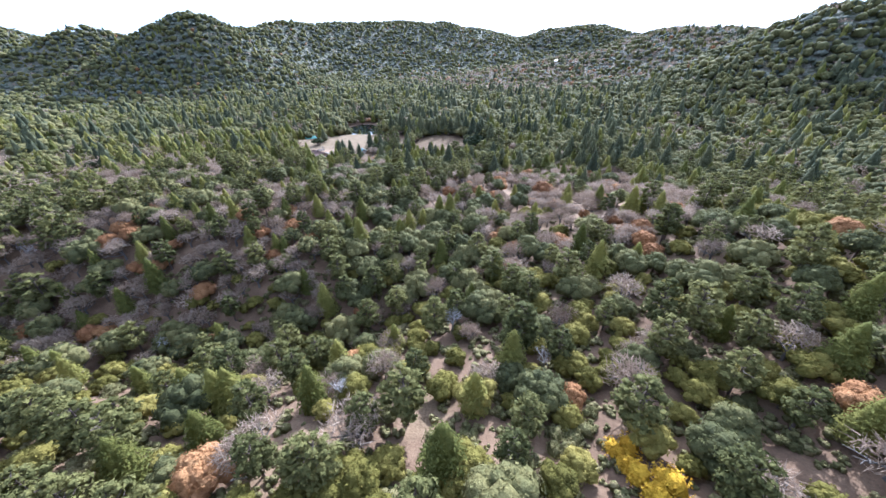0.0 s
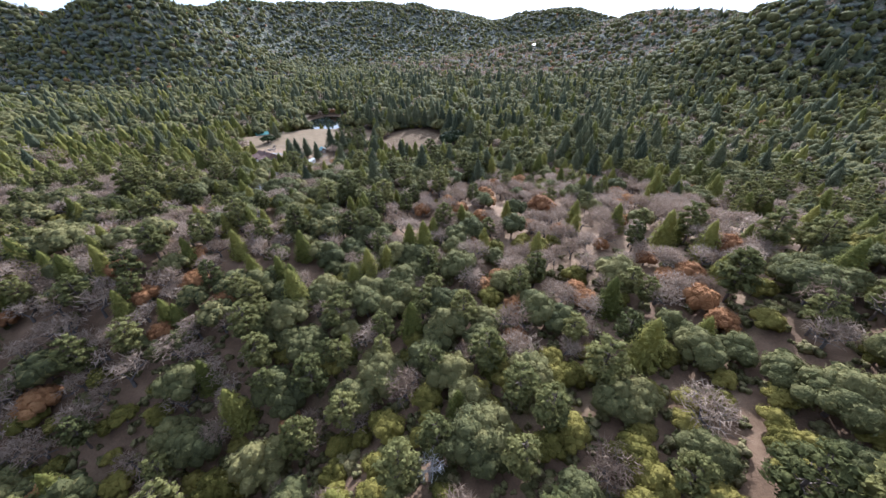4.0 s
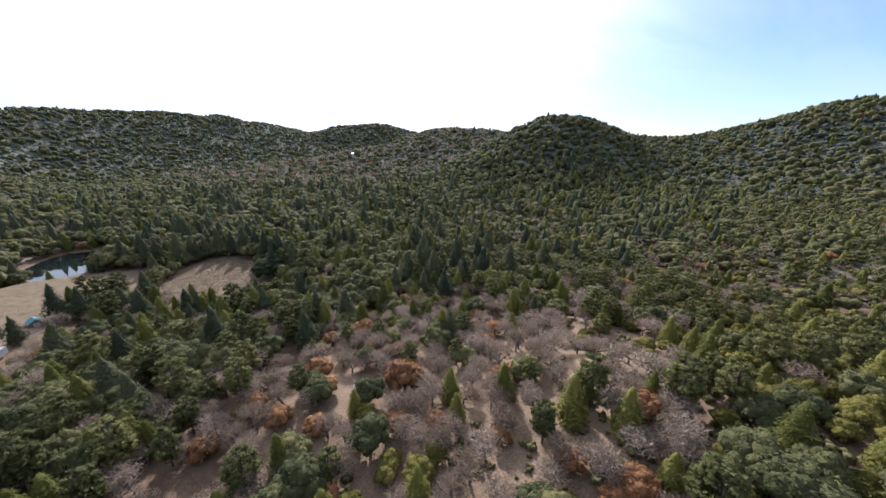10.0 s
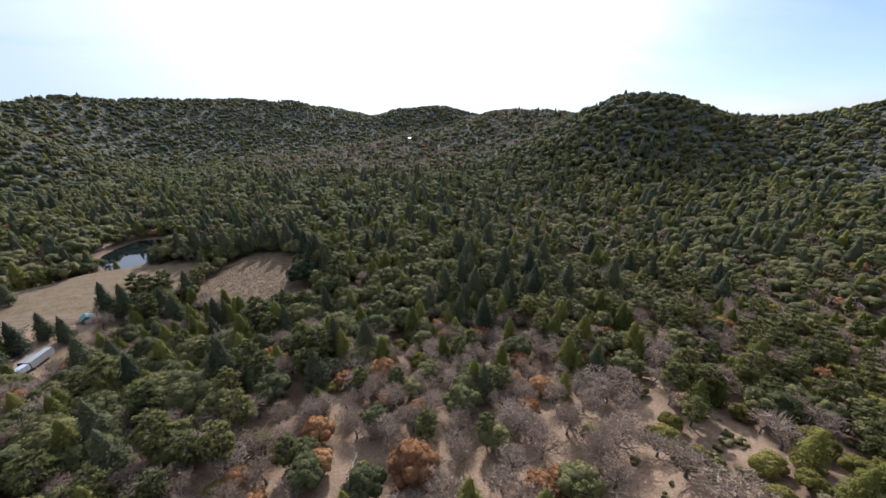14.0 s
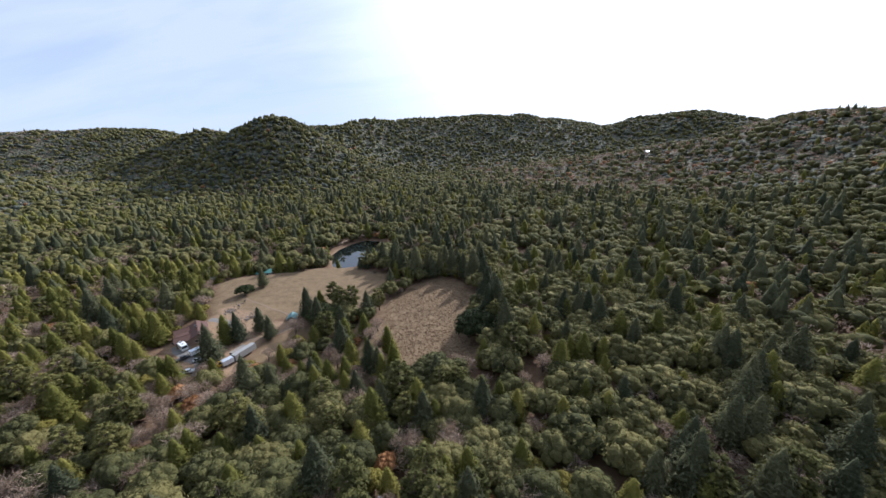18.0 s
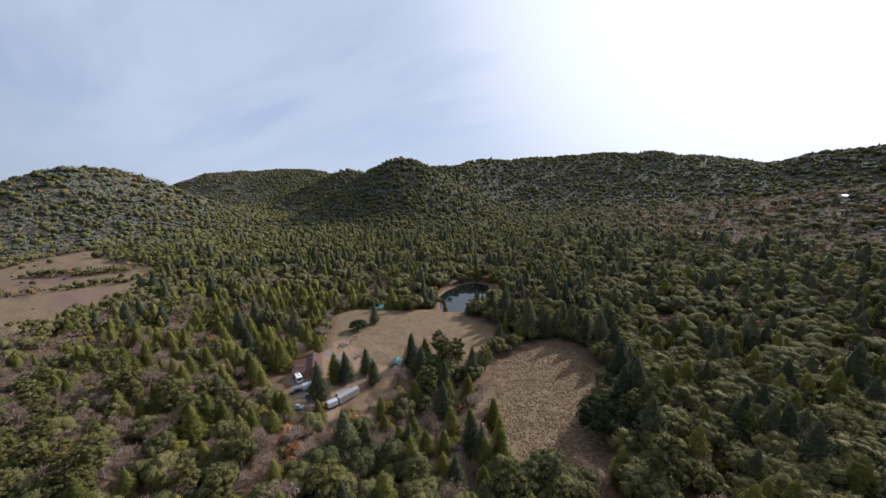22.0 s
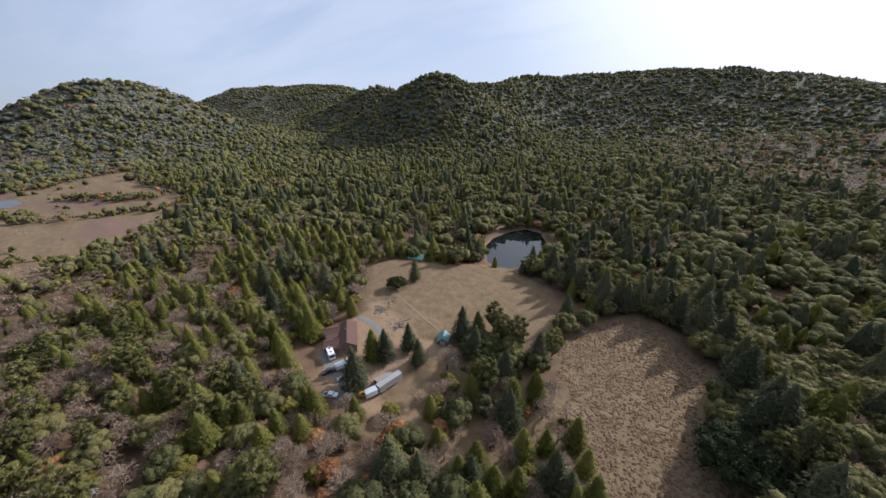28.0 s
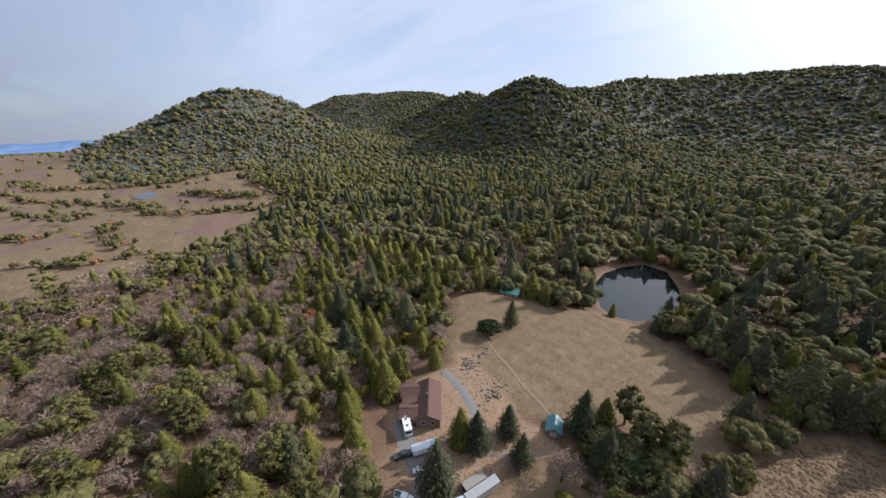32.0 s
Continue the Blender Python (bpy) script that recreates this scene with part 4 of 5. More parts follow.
def plant_stuff(title, name, level, x, y, size, rng, label, spread=1.0, sunk=0.0):
    """Many trees of a kind joined into one mesh."""
    if not len(x):
        return
    maker, leaf_m, wood_m, lo, hi, broad, words, cat = KINDS[name]
    z = height(x, y)
    k = rng.integers(0, VARIANTS, len(x))
    turn = rng.uniform(0, 2 * math.pi, len(x))
    bulk = size * broad * spread * rng.uniform(0.85, 1.15, len(x))
    tone = rng.random(len(x))
    vs, fs, ix, tn, n = [], [], [], [], 0
    for v in range(VARIANTS):
        sel = np.where(k == v)[0]
        if not len(sel):
            continue
        (wv, wf), (lv, lf) = templates(name, level)[v]
        if level > 1:
            tv, tf, mi = lv, lf, np.zeros(len(lf), int)
        else:
            tv, tf, mi = np.vstack([lv, wv]), np.vstack([lf, wf + len(lv)]), np.r_[np.zeros(len(lf), int), np.ones(len(wf), int)]
        c, s = np.cos(turn[sel])[:, None], np.sin(turn[sel])[:, None]
        b = bulk[sel][:, None]
        X = (tv[:, 0] * c - tv[:, 1] * s) * b + x[sel][:, None]
        Y = (tv[:, 0] * s + tv[:, 1] * c) * b + y[sel][:, None]
        Z = tv[:, 2] * (size[sel] * spread**0.7)[:, None] + z[sel][:, None] - 0.15 - sunk * size[sel][:, None]
        vs.append(np.stack([X, Y, Z], 2).reshape(-1, 3))
        fs.append((tf[None] + (n + np.arange(len(sel)) * len(tv))[:, None, None]).reshape(-1, 3))
        ix.append(np.tile(mi, len(sel)))
        tn.append(np.repeat(tone[sel] * 0.7 + 0.15, len(tf)) + rng.uniform(-0.14, 0.14, len(tf) * len(sel)))
        n += len(sel) * len(tv)
    me = mesh_of(title, np.vstack(vs), np.vstack(fs), [leaf_m, wood_m], np.concatenate(ix), np.concatenate(tn), True)
    tagged(new(title, me), label, "woods", kind="stuff")


WORDS = {"pine_tree": "pine_woods", "cedar_tree": "cedar_woods", "oak_tree": "oak_woods", "bare_oak": "bare_oak_woods", "rust_oak": "rust_oak_woods", "scrub_bush": "scrub", "chaparral_bush": "chaparral", "snag": "dead_trees", "scrub_oak": "scrub_oak_woods", "fir_tree": "fir_woods"}


def forest():
    total = 0
    for band, (step, box_, d0, d1, level) in enumerate((
        (5.2, (-270, 300, 10, 430), 0, 195, 1),
        (7.4, (-760, 800, -60, 840), 195, 560, 2),
        (10.5, (-1500, 1500, -260, 1350), 560, 1050, 3),
        (15.0, (-2700, 2100, -400, 2700), 1050, 2450, 3),
    )):
        x, y, kind, near, rng = scatter(step, *box_, d0, d1, 60 + band)
        grow = (1.0, 1.0, 1.0, 0.9)[band]
        spread = (1.0, 1.05, 1.3, 1.85)[band]
        for i, name in enumerate(NAMES):
            sel = np.where(kind == i)[0]
            lo, hi = KINDS[name][3:5]
            size = (lo + (hi - lo) * rng.beta(1.6, 2.2, len(sel))) * grow
            size *= 1 + (1.0, 1.0, 0.25, 0.0)[band] * tall_wood(x[sel], y[sel]) * {"pine_tree": 0.35, "fir_tree": 0.2, "cedar_tree": 0.3, "oak_tree": 0.25}.get(name, 0.05)
            size *= 1 - 0.12 * bank(x[sel], y[sel])
            size *= 1 - 0.3 * smooth(inside(x[sel], y[sel], VALLEY), 0, 25)
            size *= 1 + 0.05 * smooth(95 - y[sel] - 0.1 * np.abs(x[sel]), 0, 40)
            if band == 0:
                # the nearest of each kind stand as things of their own
                order = np.argsort(near[sel] + 40 * (y[sel] < 30), kind="stable")
                count = {"pine_tree": 290, "cedar_tree": 290, "oak_tree": 280, "bare_oak": 280, "rust_oak": 110, "scrub_bush": 220, "chaparral_bush": 60, "snag": 40, "scrub_oak": 290, "fir_tree": 290}[name]
                for j in order[:count]:
                    q = sel[j]
                    plant_thing(name, int(rng.integers(0, VARIANTS)), float(x[q]), float(y[q]), float(size[j]), float(rng.uniform(0, 360)))
                rest = order[count:]
                words = "many trees like this one: " + KINDS[name][6]
                close = near[sel[rest]] < 190
                for lev, some in ((1, rest[close]), (2, rest[~close])):
                    plant_stuff(WORDS[name], name, lev, x[sel[some]], y[sel[some]], size[some], rng, words)
            else:
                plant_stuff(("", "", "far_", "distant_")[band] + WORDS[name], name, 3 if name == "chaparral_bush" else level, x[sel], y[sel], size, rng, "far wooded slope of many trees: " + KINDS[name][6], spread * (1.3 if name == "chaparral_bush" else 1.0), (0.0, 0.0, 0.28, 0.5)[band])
    # hedgerows and thickets along the valley's ditches
    rng = np.random.default_rng(91)
    xs, ys = [], []
    for hedge, wide in HEDGES:
        for (ax, ay), (bx, by) in zip(hedge, hedge[1:]):
            n = int(math.hypot(bx - ax, by - ay) * wide / 22)
            w = rng.uniform(0, 1, n)
            xs.append(ax + (bx - ax) * w + rng.normal(size=n) * wide * 0.42)
            ys.append(ay + (by - ay) * w + rng.normal(size=n) * wide * 0.42)
    x, y = np.concatenate(xs), np.concatenate(ys)
    pick = rng.random(len(x)) + 0.35 * waves(x, y, 70, 93)
    for name, lo, hi, a, b in (("oak_tree", 4, 8, -9, 0.33), ("bare_oak", 3, 7, 0.33, 0.62), ("rust_oak", 2.5, 5.5, 0.62, 0.75), ("scrub_bush", 1.5, 3.5, 0.75, 9)):
        sel = (pick >= a) & (pick < b)
        plant_stuff("hedge_" + WORDS[name], name, 2, x[sel], y[sel], rng.uniform(lo, hi, int(sel.sum())), rng, "hedgerow thicket on the valley floor: " + KINDS[name][6])
    # low scrub between the trees of the ridge
    rng = np.random.default_rng(77)
    x, y = rng.uniform(-130, 210, 8000), rng.uniform(14, 180, 8000)
    keep = rng.random(8000) < smooth(1.25 - np.hypot((x - 40) / 150, (y - 60) / 75) + 0.3 * waves(x, y, 30, 8), 0, 0.5) * (1 - 0.75 * clearing(x, y))
    x, y = x[keep], y[keep]
    plant_stuff("low_scrub", "scrub_bush", 2, x, y, rng.uniform(0.6, 1.9, len(x)), rng, "low dry olive and grey scrub between the trees")


forest()


# ---- single trees that stand out ----
def landmarks():
    spots = [
        # name, variant, x, y, height, words, leaf
        ("live_oak", 0, 27, 318, 16, "large dark round live oak at the edge of the field", None),
        ("live_oak", 1, -58, 318, 13, "broad dark evergreen oak beside the green shed", None),
        ("live_oak", 1, -123.5, 332, 7.5, "compact dark round oak at the edge of the pasture", None),
        ("fir_tree", 1, -121, 345, 15, "dark conifer standing beside a round oak by the pasture", None),
        ("fir_tree", 0, -85, 272, 21, "tall dark conifer beside the gravel parking yard", None),
        ("cedar_tree", 2, -91, 286, 16, "conifer in front of the brown-roofed house", None),
        ("fir_tree", 2, -87, 289, 17, "conifer on the grassy bank below the drive", None),
        ("fir_tree", 3, -84, 300, 15, "single conifer on the bare slope beside the drive", None),
        ("fir_tree", 4, -76, 297, 14, "slender conifer on the grassy bank near the shed", None),
        ("pine_tree", 1, -55, 330, 18, "tall open pine between pasture and field", None),
        ("pine_tree", 2, -48, 331, 18, "tall open pine at the corner of the field", None),
        ("pine_tree", 4, -34, 336, 15, "leaning open pine at the field edge", None),
        ("pine_tree", 3, -63, 336, 17, "tall narrow pine beside the pasture", None),
        ("cedar_tree", 0, -97.5, 398.5, 8, "small pointed conifer on the pond bank", None),
        ("fir_tree", 0, -72, 398, 12, "conifer on the near bank of the pond", None),
        ("fir_tree", 3, -77, 397, 10, "conifer leaning over the pond bank", None),
        ("oak_tree", 3, -110, 392, 10, "oak at the corner of the pond and the lane", None),
        ("fir_tree", 2, -115, 396, 14, "conifer at the corner of the pond and the lane", None),
        ("fir_tree", 1, -58, 402, 17, "conifer in the row between pond and pasture", None),
        ("bare_oak", 2, -66, 303, 13, "broad leafless grey oak below the teal-roofed shed", None),
        ("rust_oak", 1, -57.5, 266, 9.5, "broad oak in orange autumn leaf below the trailers", None),
        ("rust_oak", 2, 49, 168, 11, "oak in bright orange leaf among bare trees", None),
        ("cedar_tree", 1, 57, 155, 12, "green conifer among grey leafless oaks", None),
        ("oak_tree", 4, 79, 149, 9, "green oak among grey leafless oaks", None),
        ("bare_oak", 0, 52.6, 235, 13, "large leafless oak standing in a tan clearing", None),
        ("pine_tree", 1, -10.4, 41, 16, "tall light green pine on the near ridge", None),
        ("snag", 1, -42.5, 48, 7.5, "white dead tree with bare branches on sandy soil", None),
        ("snag", 2, -1, 73, 12, "tall slender dead tree above green crowns", None),
        ("snag", 3, -93, 80, 11, "grey dead tree leaning over the wood", None),
        ("snag", 4, 20, 56, 8, "fallen white dead tree among oaks", None),
        ("scrub_bush", 0, 25.2, 31.7, 3.6, "bright golden-yellow autumn bush on the ridge", GOLD),
        ("scrub_bush", 2, 26.8, 26, 4.2, "bright golden-yellow autumn bush on the ridge", GOLD),
        ("oak_tree", 1, 38.2, 30, 8.5, "yellow-green evergreen oak beside golden bushes", None),
        ("pine_tree", 0, 50, 42.5, 12, "flat-topped light green pine on the scrub slope", None),
        ("pine_tree", 3, 53.5, 34.4, 10.5, "umbrella-shaped pine casting shade on scrub", None),
        ("oak_tree", 2, -26, 55, 9, "rounded light green oak above a sandy gully", None),
        ("oak_tree", 3, 37, 50, 8, "rounded dark oak on the ridge", None),
    ]
    edge = ((-12, 396), (-3, 395), (6, 391), (14, 386), (22, 378), (27, 367), (27, 352), (33, 341), (38, 327), (40, 312), (-20, 393), (-27, 386), (-40, 392), (-46, 396), (-50, 404), (-62, 408))
    for i, (ex, ey) in enumerate(edge):
        spots.append(("fir_tree", i % 5, ex, ey, 19 + (i * 37 % 8), "tall dark fir in the row along the field", None))
    rng = np.random.default_rng(5)
    for name, k, x, y, size, words, leaf in spots:
        plant_thing(name, k, x, y, size, float(rng.uniform(0, 360)), words, leaf, group="trees that stand alone")


landmarks()


# ---- buildings ----
ROOF_BROWN = plain("brown_metal_roof", (0.085, 0.048, 0.038), (0.14, 0.08, 0.064), 1.5, 0.75, 0.0, 0.1, 0.15)
ROOF_GREEN = plain("green_metal_roof", (0.12, 0.34, 0.26), (0.18, 0.42, 0.33), 1.2, 0.45, 0.0, 0.1, 0.5)
ROOF_TEAL = plain("teal_metal_roof", (0.05, 0.15, 0.155), (0.09, 0.22, 0.215), 1.2, 0.45, 0.0, 0.1, 0.5)
ROOF_PALE = plain("pale_metal_roof", (0.55, 0.55, 0.54), (0.75, 0.75, 0.74), 1.0, 0.35, 0.3, 0.05, 0.5)
SIDING = plain("brown_timber_siding", (0.16, 0.11, 0.08), (0.26, 0.18, 0.13), 3.0)
SIDING_LIGHT = plain("pale_timber_siding", (0.36, 0.31, 0.25), (0.5, 0.44, 0.37), 3.0)
TRIM = plain("weathered_trim", (0.4, 0.36, 0.31), (0.55, 0.5, 0.44), 4.0)
DECK = plain("grey_deck_boards", (0.2, 0.175, 0.15), (0.32, 0.285, 0.25), 4.0)
WHITE = plain("white_vehicle_paint", (0.66, 0.66, 0.65), (0.8, 0.8, 0.79), 2.0, 0.3, 0.0, 0.0, 0.5)
PALE_BLUE = plain("pale_blue_grey_panel", (0.42, 0.46, 0.52), (0.55, 0.59, 0.64), 2.0, 0.4, 0.1, 0.0, 0.5)
GREY_METAL = plain("dull_grey_metal", (0.3, 0.295, 0.28), (0.46, 0.45, 0.43), 2.0, 0.5, 0.4, 0.05, 0.5)
DARK_METAL = plain("dark_steel", (0.05, 0.05, 0.05), (0.1, 0.1, 0.1), 3.0, 0.5, 0.4, 0.05)
RUBBER = plain("tyre_rubber", (0.02, 0.02, 0.02), (0.045, 0.045, 0.045), 6.0)
YELLOW = plain("yellow_machine_paint", (0.5, 0.3, 0.03), (0.62, 0.4, 0.05), 3.0, 0.5)
SILVER_PAINT = plain("silver_car_paint", (0.4, 0.41, 0.42), (0.52, 0.53, 0.54), 2.0, 0.3, 0.5, 0.0, 0.5)
CANVAS = plain("tan_canvas", (0.45, 0.37, 0.27), (0.58, 0.49, 0.37), 3.0)
STONE = plain("pale_field_stone", (0.11, 0.094, 0.08), (0.25, 0.215, 0.185), 1.5)
GRAVEL = plain("grey_gravel", (0.135, 0.125, 0.113), (0.24, 0.222, 0.203), 1.2)
DIRT = plain("pale_packed_dirt", (0.18, 0.127, 0.084), (0.28, 0.205, 0.14), 0.8)
WORN_TRACK = plain("worn_pasture_track", (0.15, 0.103, 0.066), (0.225, 0.16, 0.108), 0.7)
LOGWOOD = plain("silvered_log", (0.3, 0.26, 0.22), (0.48, 0.43, 0.38), 3.0)


def glass_material():
    m, n, link, b = mat("window_glass", 0.05, 0, 0.6)
    t = noise_node(n, link, 2.0)
    r = ramp(n, [(0.3, (0.015, 0.018, 0.02)), (0.7, (0.04, 0.045, 0.05))])
    link(t.outputs["Fac"], r.inputs[0])
    link(r.outputs["Color"], b.inputs["Base Color"])
    return m


GLASS = glass_material()


def ground_at(x, y):
    return float(height(np.array(x), np.array(y)))


def gable_roof(L, W, eave, rise, over=0.5, thick=0.14, cx=0.0, cy=0.0, along="x"):
    """Two slopes with a ridge cap; returns a list of bmeshes for the slopes and the ridge."""
    out = []
    for side in (-1, 1):
        bm = bmesh.new()
        run = W / 2 + over
        slope_z = rise * run / (W / 2)
        sh = Matrix(((1, 0, 0, 0), (0, side, 0, 0), (0, -slope_z / run, 1, eave + rise), (0, 0, 0, 1)))
        q = box(-L / 2 - over, L / 2 + over, -0.02, run, -thick, 0)
        bmesh.ops.transform(q, matrix=sh, verts=q.verts)
        me = bpy.data.meshes.new("tmp")
        q.to_mesh(me)
        q.free()
        bm.from_mesh(me)
        bpy.data.meshes.remove(me)
        out.append(bm)
    out.append(box(-L / 2 - over, L / 2 + over, -0.18, 0.18, eave + rise - 0.02, eave + rise + 0.07, 0.02))
    m = Matrix.Translation((cx, cy, 0)) @ (Matrix.Identity(4) if along == "x" else Matrix.Rotation(math.pi / 2, 4, "Z"))
    for bm in out:
        bmesh.ops.transform(bm, matrix=m, verts=bm.verts)
        bmesh.ops.recalc_face_normals(bm, faces=bm.faces[:])
    return out


def gable_walls(L, W, h, rise, cx=0.0, cy=0.0, along="x", low=-0.8):
    """A closed shell of walls with pointed ends."""
    bm = bmesh.new()
    prof = [(-W / 2, low), (W / 2, low), (W / 2, h - 0.16), (0, h + rise - 0.16), (-W / 2, h - 0.16)]
    a = [bm.verts.new((-L / 2, y, z)) for y, z in prof]
    b = [bm.verts.new((L / 2, y, z)) for y, z in prof]
    bm.faces.new(a[::-1])
    bm.faces.new(b)
    for i in range(5):
        j = (i + 1) % 5
        bm.faces.new((a[i], a[j], b[j], b[i]))
    bmesh.ops.recalc_face_normals(bm, faces=bm.faces[:])
    m = Matrix.Translation((cx, cy, 0)) @ (Matrix.Identity(4) if along == "x" else Matrix.Rotation(math.pi / 2, 4, "Z"))
    bmesh.ops.transform(bm, matrix=m, verts=bm.verts)
    return bm


def window(parent, x, y, z, w, h, face):
    """A framed pane on a wall; face: the way it looks, x or y with a sign."""
    turn = {"+x": 90, "-x": -90, "+y": 180, "-y": 0}[face]
    m = pose(x, y, z, 0, 0, turn)
    fr = bmesh.new()
    for x0, x1, z0, z1 in ((-w / 2 - 0.08, w / 2 + 0.08, h / 2, h / 2 + 0.08), (-w / 2 - 0.08, w / 2 + 0.08, -h / 2 - 0.08, -h / 2), (-w / 2 - 0.08, -w / 2, -h / 2, h / 2), (w / 2, w / 2 + 0.08, -h / 2, h / 2)):
        q = box(x0, x1, -0.06, 0.02, z0, z1)
        me = bpy.data.meshes.new("tmp")
        q.to_mesh(me)
        q.free()
        fr.from_mesh(me)
        bpy.data.meshes.remove(me)
    bmesh.ops.transform(fr, matrix=m, verts=fr.verts)
    wf = part("window", fr, TRIM, parent)
    part("pane", box(-w / 2, w / 2, -0.03, 0.01, -h / 2, h / 2, 0, m), GLASS, wf, "dark window glass")
    return wf


def roofed(parent, L, W, eave, rise, roof, wall, cx=0.0, cy=0.0, along="x"):
    part("wall", gable_walls(L, W, eave, rise, cx, cy, along), wall, parent)
    a, b, c = gable_roof(L, W, eave, rise, 0.5, 0.14, cx, cy, along)
    for bm in (a, b):
        part("roof", bm, roof, parent, "ribbed metal roof slope")
    part("ridge_cap", c, roof, parent)


def ranch_house():
    base = new("house")
    roofed(base, 16, 7.6, 3.0, 2.0, ROOF_BROWN, SIDING)
    roofed(base, 5.5, 5.6, 2.8, 1.45, ROOF_BROWN, SIDING, -4.6, -6.5, "y")
    roofed(base, 5.5, 5.6, 2.8, 1.45, ROOF_BROWN, SIDING, 4.2, -6.5, "y")
    part("deck", box(-1.7, 1.3, -8.5, -3.85, -0.6, 0.35, 0.03), DECK, base, "grey boarded deck")
    for x in (-1.4, 1.0):
        part("post", box(x - 0.08, x + 0.08, -8.3, -8.14, 0.35, 2.7), TRIM, base)
    part("porch_roof", prism([(-1.9, -9.0, 2.75), (1.5, -9.0, 2.75), (1.5, -3.9, 3.1), (-1.9, -3.9, 3.1)], 0.12), ROOF_BROWN, base)
    ch = part("chimney", box(-0.35, 0.35, -0.9, -0.2, 3.6, 6.0, 0.04), STONE, base, "pale stone chimney")
    part("cap", box(-0.45, 0.45, -1.0, -0.1, 6.0, 6.1, 0.02), DARK_METAL, ch)
    for x in (-6, -3, 0, 3, 6):
        window(base, x, 3.83, 1.5, 1.1, 1.1, "+y")
    for x in (-4.6, 4.2):
        window(base, x, -9.28, 1.5, 1.6, 1.1, "-y")
    for y in (-1.5, 1.5):
        window(base, 8.03, y, 1.5, 1.0, 1.1, "+x")
    d = part("door", box(-0.2, 0.75, -3.92, -3.8, 0.35, 2.4, 0.02), SIDING_LIGHT, base, "pale front door")
    part("handle", rod(0.03, 0.03, (0.62, -3.95, 1.3), (0.62, -3.95, 1.42)), DARK_METAL, d)
    base.matrix_basis = pose(-107.5, 286.0, ground_at(-107.5, 286) + 0.25, 0, 0, -38)
    tagged(base, "brown timber ranch house with brown ribbed metal roof", "house")


def cabin(x, y, turn, L, W, roof, words, wall=SIDING_LIGHT):
    base = new("cabin")
    roofed(base, L, W, 2.6, 1.5, roof, wall)
    for k in (-0.25, 0.25):
        window(base, L * k, -W / 2 - 0.02, 1.4, 1.1, 1.0, "-y")
    part("door", box(-0.45, 0.45, -W / 2 - 0.06, -W / 2 + 0.05, -0.05, 2.0, 0.02), TRIM, base)
    base.matrix_basis = pose(x, y, ground_at(x, y) + 0.2, 0, 0, turn)
    tagged(base, words, "building")


def shed():
    base = new("shed")
    roofed(base, 5.6, 4.4, 2.3, 1.5, ROOF_TEAL, SIDING)
    part("door", box(-2.86, -2.76, -1.1, 1.1, -0.05, 2.1, 0.02), TRIM, base, "pale double door of the shed")
    base.matrix_basis = pose(-76.5, 314.5, ground_at(-76.5, 314.5) + 0.1, 0, 0, 118)
    tagged(base, "small shed with a teal metal roof beside an oak", "shed")


ranch_house()
shed()
cabin(-145, 373, 28, 10, 7.5, ROOF_GREEN, "cabin with a bright green metal roof at the pasture edge")
part_spots = [(324, 1092, 20, ROOF_PALE), (392, 1153, -15, ROOF_PALE), (240, 1158, 40, ROOF_BROWN), (268, 1085, 10, ROOF_PALE), (93, 1400, 0, ROOF_PALE)]
for hx, hy, ht, hr in part_spots:
    cabin(hx, hy, ht, 15, 9, hr, "distant house with a metal roof on the wooded slope")


# ---- vehicles and machines ----
def wheel(parent, x, y, r, w, side):
    bm = rod(r, r, (x, y - w / 2, r), (x, y + w / 2, r), 20)
    bmesh.ops.bevel(bm, geom=[e for e in bm.edges if abs(e.verts[0].co.y - e.verts[1].co.y) < 1e-4], offset=r * 0.12, segments=2, affect="EDGES")
    wh = part("wheel", bm, RUBBER, parent)
    part("rim", rod(r * 0.55, r * 0.5, (x, y + side * (w / 2 - 0.02), r), (x, y + side * (w / 2 + 0.02), r), 14), GREY_METAL, wh, "grey metal rim")
    return wh


def motorhome():
    base = new("motorhome")
    part("body", box(-4.4, 4.4, -1.25, 1.25, 0.55, 3.2, 0.18), WHITE, base)
    part("windscreen", box(4.36, 4.44, -1.05, 1.05, 1.6, 2.6, 0.03), GLASS, base, "dark glass windscreen")
    part("bumper", box(4.35, 4.6, -1.2, 1.2, 0.45, 0.75, 0.05), GREY_METAL, base)
    for x in (-2.8, -0.6, 1.4, 3.2):
        for s in (-1, 1):
            part("side_window", box(x - 0.55, x + 0.55, s * 1.25 - 0.02, s * 1.25 + 0.02, 1.7, 2.4, 0.01), GLASS, base)
    for x in (-2.4, 0.2, 2.6):
        part("roof_vent", box(x - 0.35, x + 0.35, -0.35, 0.35, 3.19, 3.36, 0.05), DARK_METAL, base, "dark roof vent")
    part("air_conditioner", box(-1.4, -0.5, -0.45, 0.45, 3.19, 3.5, 0.08), GREY_METAL, base)
    for x in (-2.6, 3.1):
        for s in (-1, 1):
            wheel(base, x, s * 1.05, 0.42, 0.28, s)
    base.matrix_basis = pose(-106.2, 275.8, ground_at(-106.2, 275.8), 0, 0, -22)
    tagged(base, "white motorhome with dark roof vents parked by the house", "motorhome")


